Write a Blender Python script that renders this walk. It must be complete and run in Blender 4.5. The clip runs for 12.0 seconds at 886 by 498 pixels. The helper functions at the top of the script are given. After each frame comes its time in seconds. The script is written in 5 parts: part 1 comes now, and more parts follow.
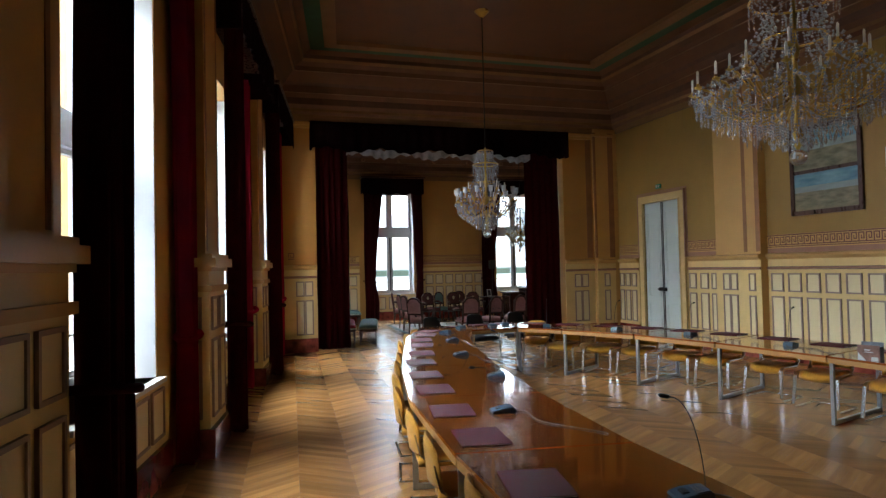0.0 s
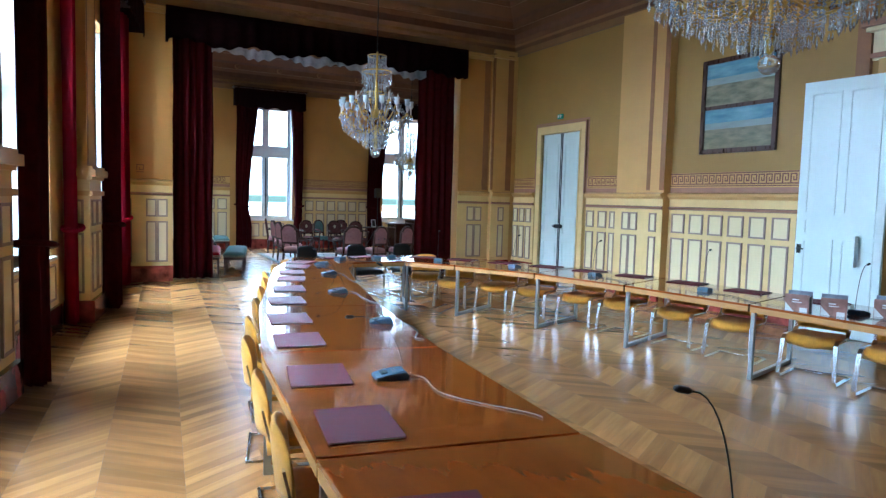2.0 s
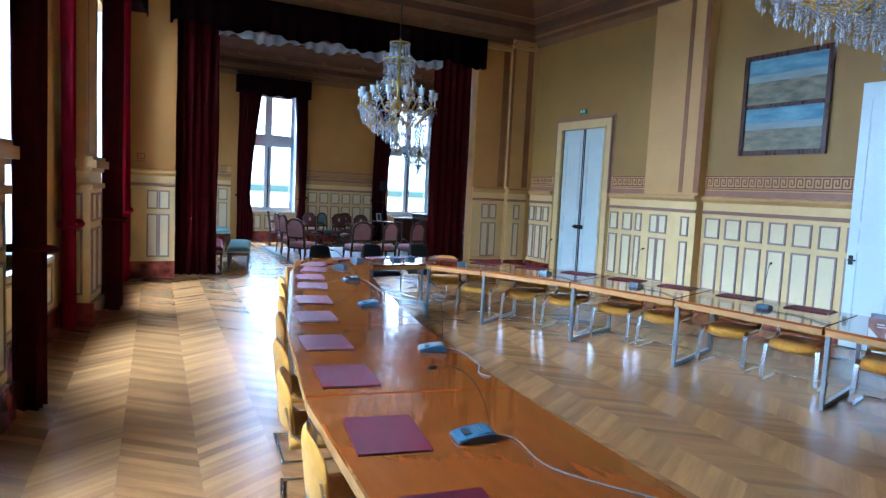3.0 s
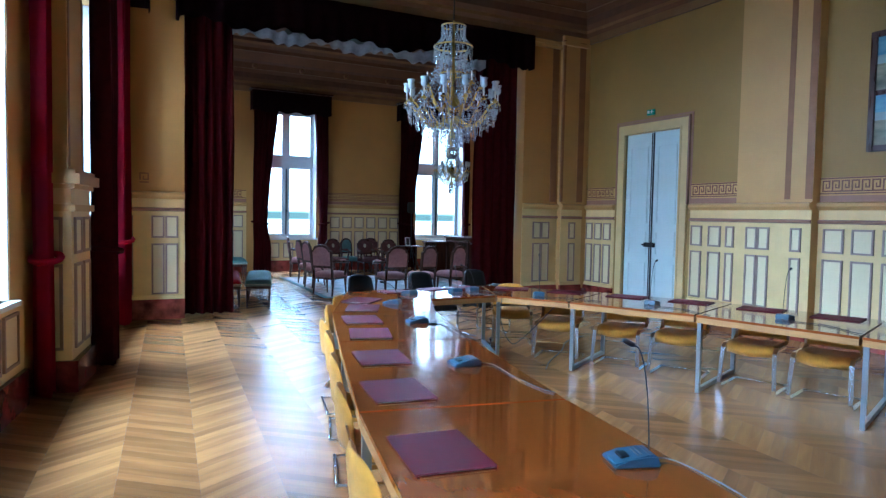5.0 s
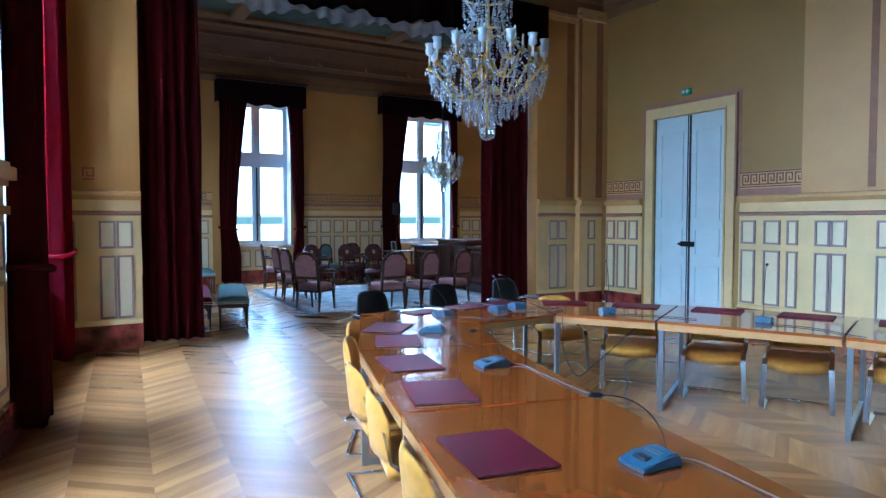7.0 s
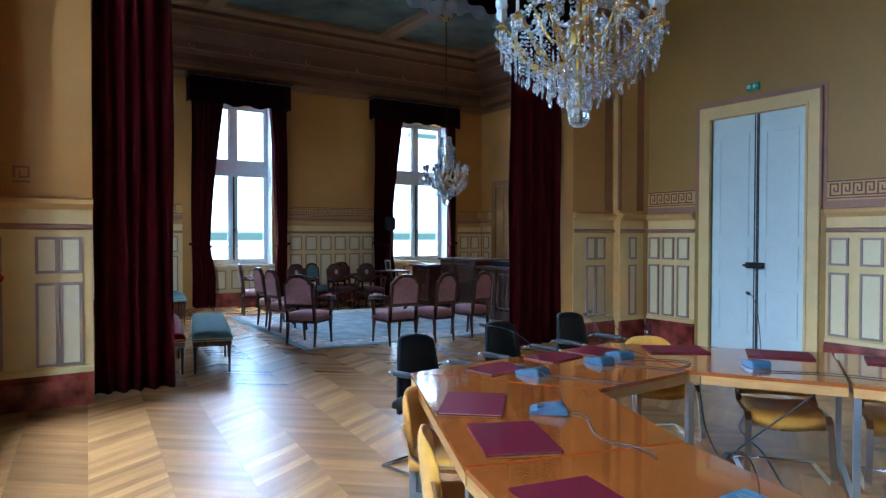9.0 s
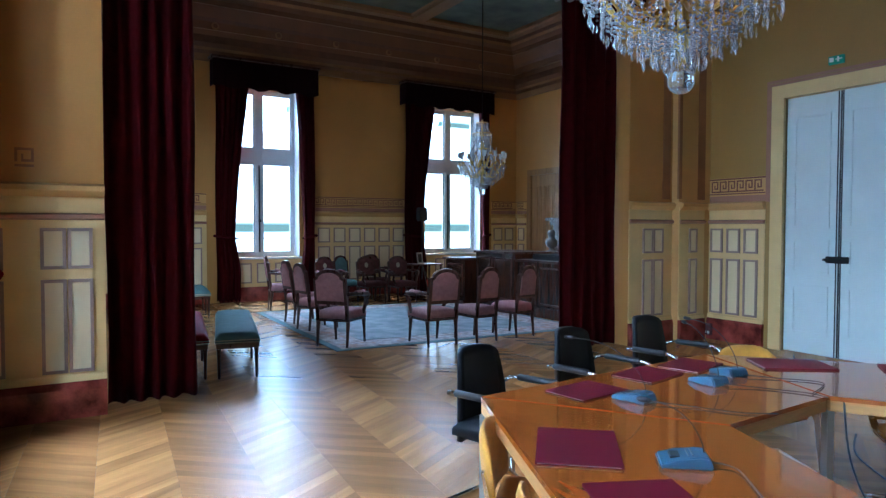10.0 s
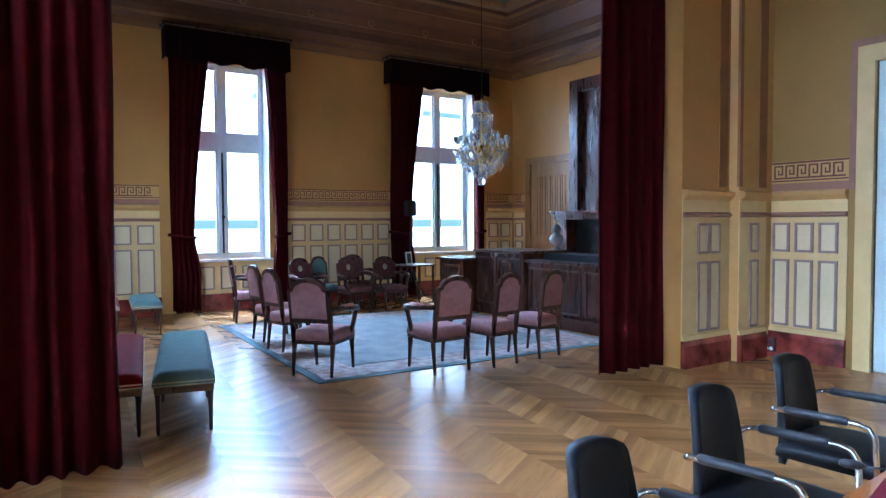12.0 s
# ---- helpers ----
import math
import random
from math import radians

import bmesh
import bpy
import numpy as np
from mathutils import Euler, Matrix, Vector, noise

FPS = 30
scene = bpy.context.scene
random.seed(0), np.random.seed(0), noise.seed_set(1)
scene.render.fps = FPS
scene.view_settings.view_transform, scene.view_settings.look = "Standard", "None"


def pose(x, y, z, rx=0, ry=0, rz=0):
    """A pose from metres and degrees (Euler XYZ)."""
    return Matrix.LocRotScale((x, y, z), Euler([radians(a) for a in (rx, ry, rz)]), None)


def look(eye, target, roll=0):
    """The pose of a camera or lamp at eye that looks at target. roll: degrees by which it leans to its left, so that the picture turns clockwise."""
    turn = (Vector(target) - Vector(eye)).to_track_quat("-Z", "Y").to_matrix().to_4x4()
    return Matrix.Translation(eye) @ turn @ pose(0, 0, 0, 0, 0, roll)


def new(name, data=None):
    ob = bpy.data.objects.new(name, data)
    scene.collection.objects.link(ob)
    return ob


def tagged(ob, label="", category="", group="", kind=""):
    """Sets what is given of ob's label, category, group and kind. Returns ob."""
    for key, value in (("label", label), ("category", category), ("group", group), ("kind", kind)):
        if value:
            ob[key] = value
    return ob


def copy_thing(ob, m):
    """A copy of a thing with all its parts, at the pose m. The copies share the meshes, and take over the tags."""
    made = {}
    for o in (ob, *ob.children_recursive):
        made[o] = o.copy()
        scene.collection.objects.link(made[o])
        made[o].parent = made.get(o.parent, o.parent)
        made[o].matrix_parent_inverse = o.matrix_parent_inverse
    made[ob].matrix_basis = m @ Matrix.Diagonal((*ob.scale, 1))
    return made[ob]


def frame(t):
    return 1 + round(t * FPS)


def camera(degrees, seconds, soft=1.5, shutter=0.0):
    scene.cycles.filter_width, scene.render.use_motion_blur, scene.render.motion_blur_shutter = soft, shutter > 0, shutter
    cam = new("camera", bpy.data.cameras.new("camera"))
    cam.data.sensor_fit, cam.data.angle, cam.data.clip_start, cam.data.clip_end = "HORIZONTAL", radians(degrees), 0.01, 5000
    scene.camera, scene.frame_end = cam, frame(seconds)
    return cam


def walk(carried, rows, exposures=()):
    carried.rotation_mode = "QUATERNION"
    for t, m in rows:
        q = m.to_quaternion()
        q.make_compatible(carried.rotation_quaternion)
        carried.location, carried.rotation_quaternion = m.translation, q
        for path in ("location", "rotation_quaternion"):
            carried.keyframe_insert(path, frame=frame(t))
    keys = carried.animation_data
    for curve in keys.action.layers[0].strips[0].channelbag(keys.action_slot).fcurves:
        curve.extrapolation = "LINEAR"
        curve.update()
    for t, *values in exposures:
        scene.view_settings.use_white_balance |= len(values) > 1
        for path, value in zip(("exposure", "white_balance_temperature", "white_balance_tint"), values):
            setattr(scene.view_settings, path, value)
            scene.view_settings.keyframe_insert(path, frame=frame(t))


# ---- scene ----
cam = camera(68, 12.0, soft=1.35)
PATH = [
    (0, (-0.708, -3.424, 1.783), (-0.106, -1.517, 1.840), -1.3),
    (0.5, (-0.437, -3.069, 1.712), (0.376, -1.242, 1.722), 1.6),
    (1, (-0.267, -2.761, 1.668), (0.645, -0.983, 1.591), 2.1),
    (1.5, (-0.208, -2.407, 1.652), (0.761, -0.664, 1.499), 2.2),
    (2, (-0.217, -2.088, 1.654), (0.708, -0.321, 1.509), 1.6),
    (2.5, (-0.264, -1.729, 1.690), (0.638, 0.048, 1.523), 3.2),
    (3, (-0.309, -1.293, 1.757), (0.635, 0.462, 1.585), 2.8),
    (5, (-0.059, 0.629, 1.618), (0.854, 2.406, 1.519), 1.1),
    (5.5, (-0.001, 1.148, 1.615), (0.904, 2.928, 1.510), 1.7),
    (6, (0.012, 1.614, 1.609), (0.995, 3.352, 1.492), 0.3),
    (6.5, (0.066, 2.027, 1.581), (1.072, 3.752, 1.476), -0.0),
    (8.5, (0.327, 3.934, 1.549), (1.358, 5.648, 1.509), 0.2),
    (9, (0.407, 4.363, 1.565), (1.495, 6.040, 1.525), 0.1),
    (9.5, (0.504, 4.755, 1.558), (1.567, 6.448, 1.502), -0.7),
    (10, (0.598, 5.149, 1.561), (1.628, 6.863, 1.495), 0.1),
    (10.5, (0.763, 5.619, 1.569), (1.863, 7.289, 1.535), -0.3),
    (11, (0.897, 5.997, 1.566), (1.966, 7.687, 1.529), -0.6),
    (11.5, (1.066, 6.426, 1.583), (2.100, 8.136, 1.508), 1.0),
    (12, (1.204, 6.866, 1.578), (2.301, 8.536, 1.496), -0.3),
]
walk(cam, [(t, look(eye, target, roll)) for t, eye, target, roll in PATH],
     [(0, -0.98, 6700, 11), (0.3, -0.68, 6700, 10), (0.7, -0.32, 6900, 10), (1.0, -0.35, 6400, 4), (1.5, 0.02, 5300, -3), (2.0, 0.02, 5150, 3), (3.0, -0.04, 4750, 5), (5.0, -0.34, 4600, 4), (6.5, -0.3, 4400, 4),
      (8.5, -0.44, 4750, 4), (9.5, -0.5, 4850, 5), (10.5, -0.52, 4850, 6), (11.2, -0.2, 4850, 7), (12, 0.12, 4800, 10)])

# ---- light ----
world = bpy.data.worlds.new("sky_world")
scene.world = world
world.use_nodes = True
wn = world.node_tree.nodes
sky = wn.new("ShaderNodeTexSky")
sky.sky_type = "NISHITA"
sky.sun_disc = False
sky.sun_elevation = radians(44)
sky.sun_rotation = radians(209)
world.node_tree.links.new(sky.outputs[0], wn["Background"].inputs[0])
wn["Background"].inputs[1].default_value = 0.1

SKEW = 9.2
WEST = Matrix.Translation((-0.20, 8.04, 0)) @ Matrix.Rotation(radians(90 - SKEW), 4, "Z")  # u along the wall to the north, v towards the street


def area_lamp(m, w, h, power, colour=(0.80, 0.90, 1.0), spread=120):
    data = bpy.data.lights.new("window_light", "AREA")
    data.shape, data.size, data.size_y = "RECTANGLE", w, h
    data.energy, data.color, data.spread = power, colour, radians(spread)
    ob = new("window_light", data)
    ob.matrix_world = m
    return ob


# the sky above the street, seen from the windows
for cx in (4.69, 8.95):
    area_lamp(pose(cx, 20.7, 4.55, -48, 0, 0), 1.8, 1.8, 1100, (0.62, 0.80, 1.0))
for u, power in ((-6.38, 1400), (-2.38, 2000), (2.30, 2500)):
    area_lamp(WEST @ pose(u, 2.5, 4.75, -45, 0, 0), 2.2, 2.0, power, (0.74, 0.87, 1.0), 165)
for y in (14.15, 17.35):
    area_lamp(pose(-1.5, y, 4.5, -48, 0, 90), 1.6, 1.6, 45, (0.72, 0.86, 1.0))
area_lamp(pose(11.2, -2.05, 2.6, 90, 0, 0), 2.0, 2.0, 22, (0.85, 1.0, 0.88))  # unseen fill lamp added to brighten the stair hall
sun_data = bpy.data.lights.new("sun", "SUN")
sun_data.energy, sun_data.angle, sun_data.color = 4.0, radians(0.6), (1.0, 0.93, 0.82)
sun = new("sun", sun_data)
sun.matrix_world = look((0, 0, 0), (0.488, 0.873, -0.98))

# ---- materials ----


def material(name, colour, rough=0.5, metal=0.0, vary=0.15, scale=6.0, bump=0.05, bump_scale=60.0, stretch=(1, 1, 1), second=None, island=0.0, random=0.0, coat=0.0, sheen=0.0, spec=0.5, rough_vary=0.08, turn=None):
    mt = bpy.data.materials.new(name)
    mt.use_nodes = True
    nt = mt.node_tree
    n, l = nt.nodes, nt.links
    b = n["Principled BSDF"]
    b.inputs["Roughness"].default_value = rough
    b.inputs["Metallic"].default_value = metal
    b.inputs["Coat Weight"].default_value = coat
    b.inputs["Coat Roughness"].default_value = 0.05
    b.inputs["Sheen Weight"].default_value = sheen
    b.inputs["Specular IOR Level"].default_value = spec
    geo = n.new("ShaderNodeTexCoord")
    mp = n.new("ShaderNodeMapping")
    mp.inputs["Scale"].default_value = stretch
    if turn is None:
        l.new(geo.outputs["Object"], mp.inputs[0])
    else:
        spin = n.new("ShaderNodeMapping")
        spin.inputs["Rotation"].default_value = (0, 0, radians(turn))
        l.new(n.new("ShaderNodeNewGeometry").outputs["Position"], spin.inputs[0])
        l.new(spin.outputs[0], mp.inputs[0])
    big = n.new("ShaderNodeTexNoise")
    big.inputs["Scale"].default_value = scale
    big.inputs["Detail"].default_value = 5
    l.new(mp.outputs[0], big.inputs[0])
    fine = n.new("ShaderNodeTexNoise")
    fine.inputs["Scale"].default_value = bump_scale
    fine.inputs["Detail"].default_value = 4
    l.new(mp.outputs[0], fine.inputs[0])
    ramp = n.new("ShaderNodeValToRGB")
    lo = [c * (1 - vary) for c in colour]
    hi = [min(1, c * (1 + vary)) for c in (second or colour)]
    ramp.color_ramp.elements[0].position, ramp.color_ramp.elements[1].position = 0.3, 0.7
    ramp.color_ramp.elements[0].color = (*lo, 1)
    ramp.color_ramp.elements[1].color = (*hi, 1)
    l.new(big.outputs["Fac"], ramp.inputs[0])
    out = ramp.outputs[0]
    hsv = n.new("ShaderNodeHueSaturation")
    l.new(out, hsv.inputs["Color"])
    grain = n.new("ShaderNodeMath")
    grain.operation = "MULTIPLY_ADD"
    l.new(fine.outputs["Fac"], grain.inputs[0])
    grain.inputs[1].default_value, grain.inputs[2].default_value = vary, 1 - vary / 2
    last = grain.outputs[0]
    if island or random:
        src = n.new("ShaderNodeNewGeometry").outputs["Random Per Island"] if island else n.new("ShaderNodeObjectInfo").outputs["Random"]
        rnd = n.new("ShaderNodeMath")
        rnd.operation = "MULTIPLY_ADD"
        l.new(src, rnd.inputs[0])
        k = island or random
        rnd.inputs[1].default_value, rnd.inputs[2].default_value = k, 1 - k / 2
        mul = n.new("ShaderNodeMath")
        mul.operation = "MULTIPLY"
        l.new(rnd.outputs[0], mul.inputs[0])
        l.new(last, mul.inputs[1])
        last = mul.outputs[0]
    l.new(last, hsv.inputs["Value"])
    l.new(hsv.outputs[0], b.inputs["Base Color"])
    rv = n.new("ShaderNodeMath")
    rv.operation = "MULTIPLY_ADD"
    l.new(big.outputs["Fac"], rv.inputs[0])
    rv.inputs[1].default_value, rv.inputs[2].default_value = rough_vary, max(0.02, rough - rough_vary / 2)
    l.new(rv.outputs[0], b.inputs["Roughness"])
    if bump:
        bp = n.new("ShaderNodeBump")
        bp.inputs["Strength"].default_value = bump
        bp.inputs["Distance"].default_value = 0.01
        l.new(fine.outputs["Fac"], bp.inputs["Height"])
        l.new(bp.outputs[0], b.inputs["Normal"])
    return mt


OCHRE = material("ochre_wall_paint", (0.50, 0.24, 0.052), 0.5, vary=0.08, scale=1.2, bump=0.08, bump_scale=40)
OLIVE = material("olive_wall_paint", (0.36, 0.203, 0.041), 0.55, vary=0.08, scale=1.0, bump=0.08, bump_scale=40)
STONE = material("beige_pilaster_paint", (0.61, 0.35, 0.11), 0.5, vary=0.06, scale=1.5, bump=0.06)
BROWNLINE = material("brown_painted_line", (0.29, 0.125, 0.043), 0.5, vary=0.1)
KEYLINE = material("maroon_key_paint", (0.16, 0.045, 0.025), 0.5, vary=0.15)
CREAM = material("cream_panel_paint", (0.80, 0.67, 0.41), 0.42, vary=0.06, scale=3, bump=0.05, stretch=(1, 1, 0.15))
DADO = material("yellow_dado_paint", (0.77, 0.56, 0.235), 0.42, vary=0.06, scale=3, bump=0.05)
MAUVE = material("mauve_panel_moulding", (0.34, 0.23, 0.185), 0.45, vary=0.12)
ROSE = material("rose_frieze_paint", (0.36, 0.17, 0.105), 0.5, vary=0.08)
MARBLE = material("red_marble", (0.14, 0.018, 0.014), 0.22, vary=0.5, scale=5, second=(0.25, 0.05, 0.035), bump=0.0)
CORNICE = material("brown_cornice_paint", (0.15, 0.062, 0.024), 0.5, vary=0.12, scale=3, bump=0.06)
CORNICE_LIGHT = material("tan_cornice_paint", (0.25, 0.125, 0.047), 0.5, vary=0.1, scale=3)
CORNICE_DARK = material("dark_cornice_band", (0.12, 0.05, 0.025), 0.5, vary=0.15)
GREEN = material("dark_green_band", (0.02, 0.10, 0.05), 0.5, vary=0.2)
SKYPAINT = material("painted_ceiling_canvas", (0.03, 0.055, 0.055), 0.6, vary=0.5, scale=1.3, second=(0.10, 0.12, 0.085))
WHITE = material("white_gloss_paint", (0.74, 0.835, 0.815), 0.3, vary=0.03, scale=2, bump=0.03)
FRAMEWHITE = material("white_window_paint", (0.72, 0.74, 0.76), 0.35, vary=0.04)
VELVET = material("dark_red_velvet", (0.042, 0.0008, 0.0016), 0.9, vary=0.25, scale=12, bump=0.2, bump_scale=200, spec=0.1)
# a darker tone of the curtain velvet, for pelmets and valances
VELVET_DARKER = material("darker_red_velvet", (0.014, 0.002, 0.003), 0.9, vary=0.25, scale=12, bump=0.2, bump_scale=200, spec=0.1)
# pale lining toned down to grey for the shade it hangs in
LINING = material("shaded_lining_cloth", (0.36, 0.36, 0.37), 0.8, vary=0.2, scale=9)
VOILE = material("white_voile", (0.75, 0.75, 0.72), 0.8, vary=0.05)
TABLEWOOD = material("orange_varnished_wood", (0.285, 0.070, 0.009), 0.13, vary=0.09, scale=2.5, bump=0.01, bump_scale=30, stretch=(5, 0.8, 1), coat=1.0, random=0.12)
EDGEWOOD = material("pale_wood_edge", (0.50, 0.26, 0.08), 0.4, vary=0.12, scale=8, stretch=(1, 1, 6))
STEEL = material("grey_steel", (0.42, 0.45, 0.47), 0.35, 0.85, vary=0.06)
CHROME = material("chrome", (0.82, 0.85, 0.88), 0.2, 1.0, vary=0.03, bump=0)
YELLOW = material("mustard_wool", (0.62, 0.29, 0.02), 0.85, vary=0.12, scale=20, bump=0.25, bump_scale=350, sheen=0.2)
BLACK = material("black_leather", (0.005, 0.0055, 0.007), 0.45, vary=0.2, spec=0.25, bump=0.12, bump_scale=180)
BLACKPLASTIC = material("black_plastic", (0.015, 0.015, 0.017), 0.4, vary=0.1)
FOLDER = material("maroon_leatherette", (0.095, 0.006, 0.014), 0.42, spec=0.12, vary=0.12, scale=15, bump=0.15, bump_scale=300)
MICBLUE = material("blue_grey_plastic", (0.048, 0.108, 0.165), 0.35, vary=0.08)
DARKCABLE = material("dark_cable", (0.03, 0.032, 0.036), 0.45, vary=0.1)
CABLE = material("grey_cable", (0.17, 0.175, 0.19), 0.45, vary=0.1)
DARKWOOD = material("dark_mahogany", (0.055, 0.016, 0.008), 0.28, vary=0.3, scale=5, stretch=(4, 4, 0.6), coat=0.2)
DESKWOOD = material("polished_mahogany", (0.055, 0.017, 0.008), 0.25, vary=0.3, scale=3, stretch=(5, 5, 0.5), coat=0.25)
PINK = material("pink_tapestry", (0.44, 0.235, 0.235), 0.85, vary=0.12, scale=18, bump=0.2, bump_scale=260, spec=0.08)
MAROON = material("dark_tapestry", (0.13, 0.055, 0.055), 0.85, vary=0.3, scale=16, bump=0.2, bump_scale=260, spec=0.08)
TEALCLOTH = material("pale_teal_upholstery", (0.155, 0.25, 0.24), 0.8, vary=0.1, scale=10, bump=0.15, bump_scale=260, spec=0.08)
REDCLOTH = material("crimson_upholstery", (0.20, 0.004, 0.009), 0.8, vary=0.15, scale=14, bump=0.15, bump_scale=260, spec=0.08)
STRIPE = material("cream_braid", (0.55, 0.50, 0.36), 0.8, vary=0.1)
CARPETBLUE = material("faded_blue_carpet", (0.20, 0.235, 0.245), 0.95, vary=0.28, scale=3.5, second=(0.27, 0.27, 0.265), bump=0.3, bump_scale=300)
CARPETROSE = material("rose_carpet_border", (0.34, 0.24, 0.22), 0.95, vary=0.4, scale=9, second=(0.42, 0.36, 0.34), bump=0.3, bump_scale=300)
CARPETEDGE = material("teal_carpet_edge", (0.13, 0.19, 0.20), 0.95, vary=0.15, scale=9)
GILT = material("gilt_bronze", (0.62, 0.40, 0.10), 0.28, 1.0, vary=0.15, bump=0.05)
STONEGREY = material("grey_carved_stone", (0.21, 0.21, 0.21), 0.6, vary=0.15, scale=9)
PORCELAIN = material("frosted_shade", (0.56, 0.61, 0.63), 0.25, vary=0.05)
CANDLE = material("ivory_candle", (0.72, 0.70, 0.62), 0.5, vary=0.05)
OAKDOOR = material("varnished_oak", (0.30, 0.15, 0.045), 0.4, vary=0.2, scale=3, stretch=(5, 5, 0.5))
PICSKY = material("painted_sky", (0.09, 0.26, 0.38), 0.35, vary=0.2, scale=2.5, second=(0.20, 0.36, 0.42), stretch=(1, 1, 4))
PICLAND = material("painted_fields", (0.16, 0.15, 0.07), 0.35, vary=0.35, scale=4, second=(0.24, 0.21, 0.12), stretch=(1, 1, 3))
PICHAZE = material("painted_horizon", (0.30, 0.36, 0.33), 0.35, vary=0.15, scale=3, stretch=(1, 1, 4))
EXITGREEN = material("exit_sign_green", (0.02, 0.30, 0.20), 0.4, vary=0.05)
HALLGREEN = material("stairwell_paint", (0.23, 0.27, 0.22), 0.6, vary=0.1)
IRON = material("black_iron", (0.02, 0.02, 0.02), 0.45, 0.6, vary=0.1)
PAPER = material("white_paper", (0.75, 0.76, 0.76), 0.7, vary=0.04)
BROCHURE = material("brown_red_print", (0.32, 0.17, 0.14), 0.3, vary=0.35, scale=9)
GREYPRINT = material("grey_blue_print", (0.22, 0.25, 0.30), 0.3, vary=0.3, scale=12)
# one oak in two tones: the sheen of each grain direction, put into the colour
OAK_SHEEN_LIGHT, OAK_SHEEN_DARK = (0.385, 0.187, 0.062), (0.305, 0.142, 0.045)
OAK = dict(spec=0.42, rough=0.25, vary=0.17, scale=1.3, bump=0.0012, bump_scale=4.5, stretch=(1.3, 11, 1))
PARQ_A = material("oak_parquet_sheen_light", OAK_SHEEN_LIGHT, island=0.5, turn=-31.3, **OAK)
PARQ_B = material("oak_parquet_sheen_dark", OAK_SHEEN_DARK, island=0.5, turn=40.3, **OAK)
PARQ_AO = material("oak_plank_sheen_light", OAK_SHEEN_LIGHT, random=0.5, turn=-31.3, **OAK)
PARQ_BO = material("oak_plank_sheen_dark", OAK_SHEEN_DARK, random=0.5, turn=40.3, **OAK)
JOINT = material("dark_joint", (0.12, 0.06, 0.025), 0.5, vary=0.2)
PLASTER = material("plain_plaster", (0.42, 0.28, 0.13), 0.6, vary=0.08)
FACADE = material("pale_facade", (0.75, 0.76, 0.76), 0.7, vary=0.05)


def glass_material(name, colour, rough, alpha):
    mt = bpy.data.materials.new(name)
    mt.use_nodes = True
    nt = mt.node_tree
    b = nt.nodes["Principled BSDF"]
    b.inputs["Base Color"].default_value = (*colour, 1)
    b.inputs["Roughness"].default_value = rough
    b.inputs["Transmission Weight"].default_value = alpha
    b.inputs["IOR"].default_value = 1.5
    return mt


BALLGLASS = glass_material("clear_crystal", (0.95, 0.98, 1.0), 0.02, 0.92)
BEADGLASS = glass_material("beaded_crystal", (0.95, 0.97, 1.0), 0.04, 0.68)
CRYSTAL = glass_material("crystal", (0.95, 0.97, 1.0), 0.03, 0.80)


def sheer(mt, colour, k):
    """Lets part of the light through the cloth."""
    nt = mt.node_tree
    tr, mix = nt.nodes.new("ShaderNodeBsdfTranslucent"), nt.nodes.new("ShaderNodeMixShader")
    tr.inputs[0].default_value = (*colour, 1)
    mix.inputs[0].default_value = k
    nt.links.new(nt.nodes["Principled BSDF"].outputs[0], mix.inputs[1])
    nt.links.new(tr.outputs[0], mix.inputs[2])
    nt.links.new(mix.outputs[0], nt.nodes["Material Output"].inputs[0])
    return mt


# same velvet as VELVET, with the window's backlight put into its colour
LIT_VELVET = sheer(material("backlit_window_velvet", (0.10, 0.003, 0.012), 0.9, vary=0.25, scale=12, bump=0.2, bump_scale=200, spec=0.1), (0.85, 0.02, 0.09), 0.5)
sheer(VOILE, (0.9, 0.9, 0.88), 0.5)


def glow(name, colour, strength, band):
    """Emission standing for overcast daylight on distant pale fronts, the view outside the windows."""
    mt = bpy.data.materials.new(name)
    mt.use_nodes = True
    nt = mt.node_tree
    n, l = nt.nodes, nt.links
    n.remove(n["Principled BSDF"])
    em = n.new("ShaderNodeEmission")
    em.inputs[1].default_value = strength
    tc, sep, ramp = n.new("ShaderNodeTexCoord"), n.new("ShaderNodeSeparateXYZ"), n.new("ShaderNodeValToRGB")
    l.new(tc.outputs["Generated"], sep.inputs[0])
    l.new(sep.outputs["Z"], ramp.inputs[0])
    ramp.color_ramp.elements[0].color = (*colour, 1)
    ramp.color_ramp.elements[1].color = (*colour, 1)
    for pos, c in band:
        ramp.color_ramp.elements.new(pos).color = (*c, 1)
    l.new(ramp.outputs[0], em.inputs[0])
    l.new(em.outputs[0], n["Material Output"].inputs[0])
    return mt


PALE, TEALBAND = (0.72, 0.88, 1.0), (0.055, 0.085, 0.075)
DAYLIGHT = glow("glowing_street_view", PALE, 8.5, [(0.385, PALE), (0.39, TEALBAND), (0.405, TEALBAND), (0.41, PALE), (0.60, PALE), (0.605, TEALBAND), (0.615, TEALBAND), (0.62, PALE)])
PANE = glass_material("window_glass", (1, 1, 1), 0.0, 1.0)

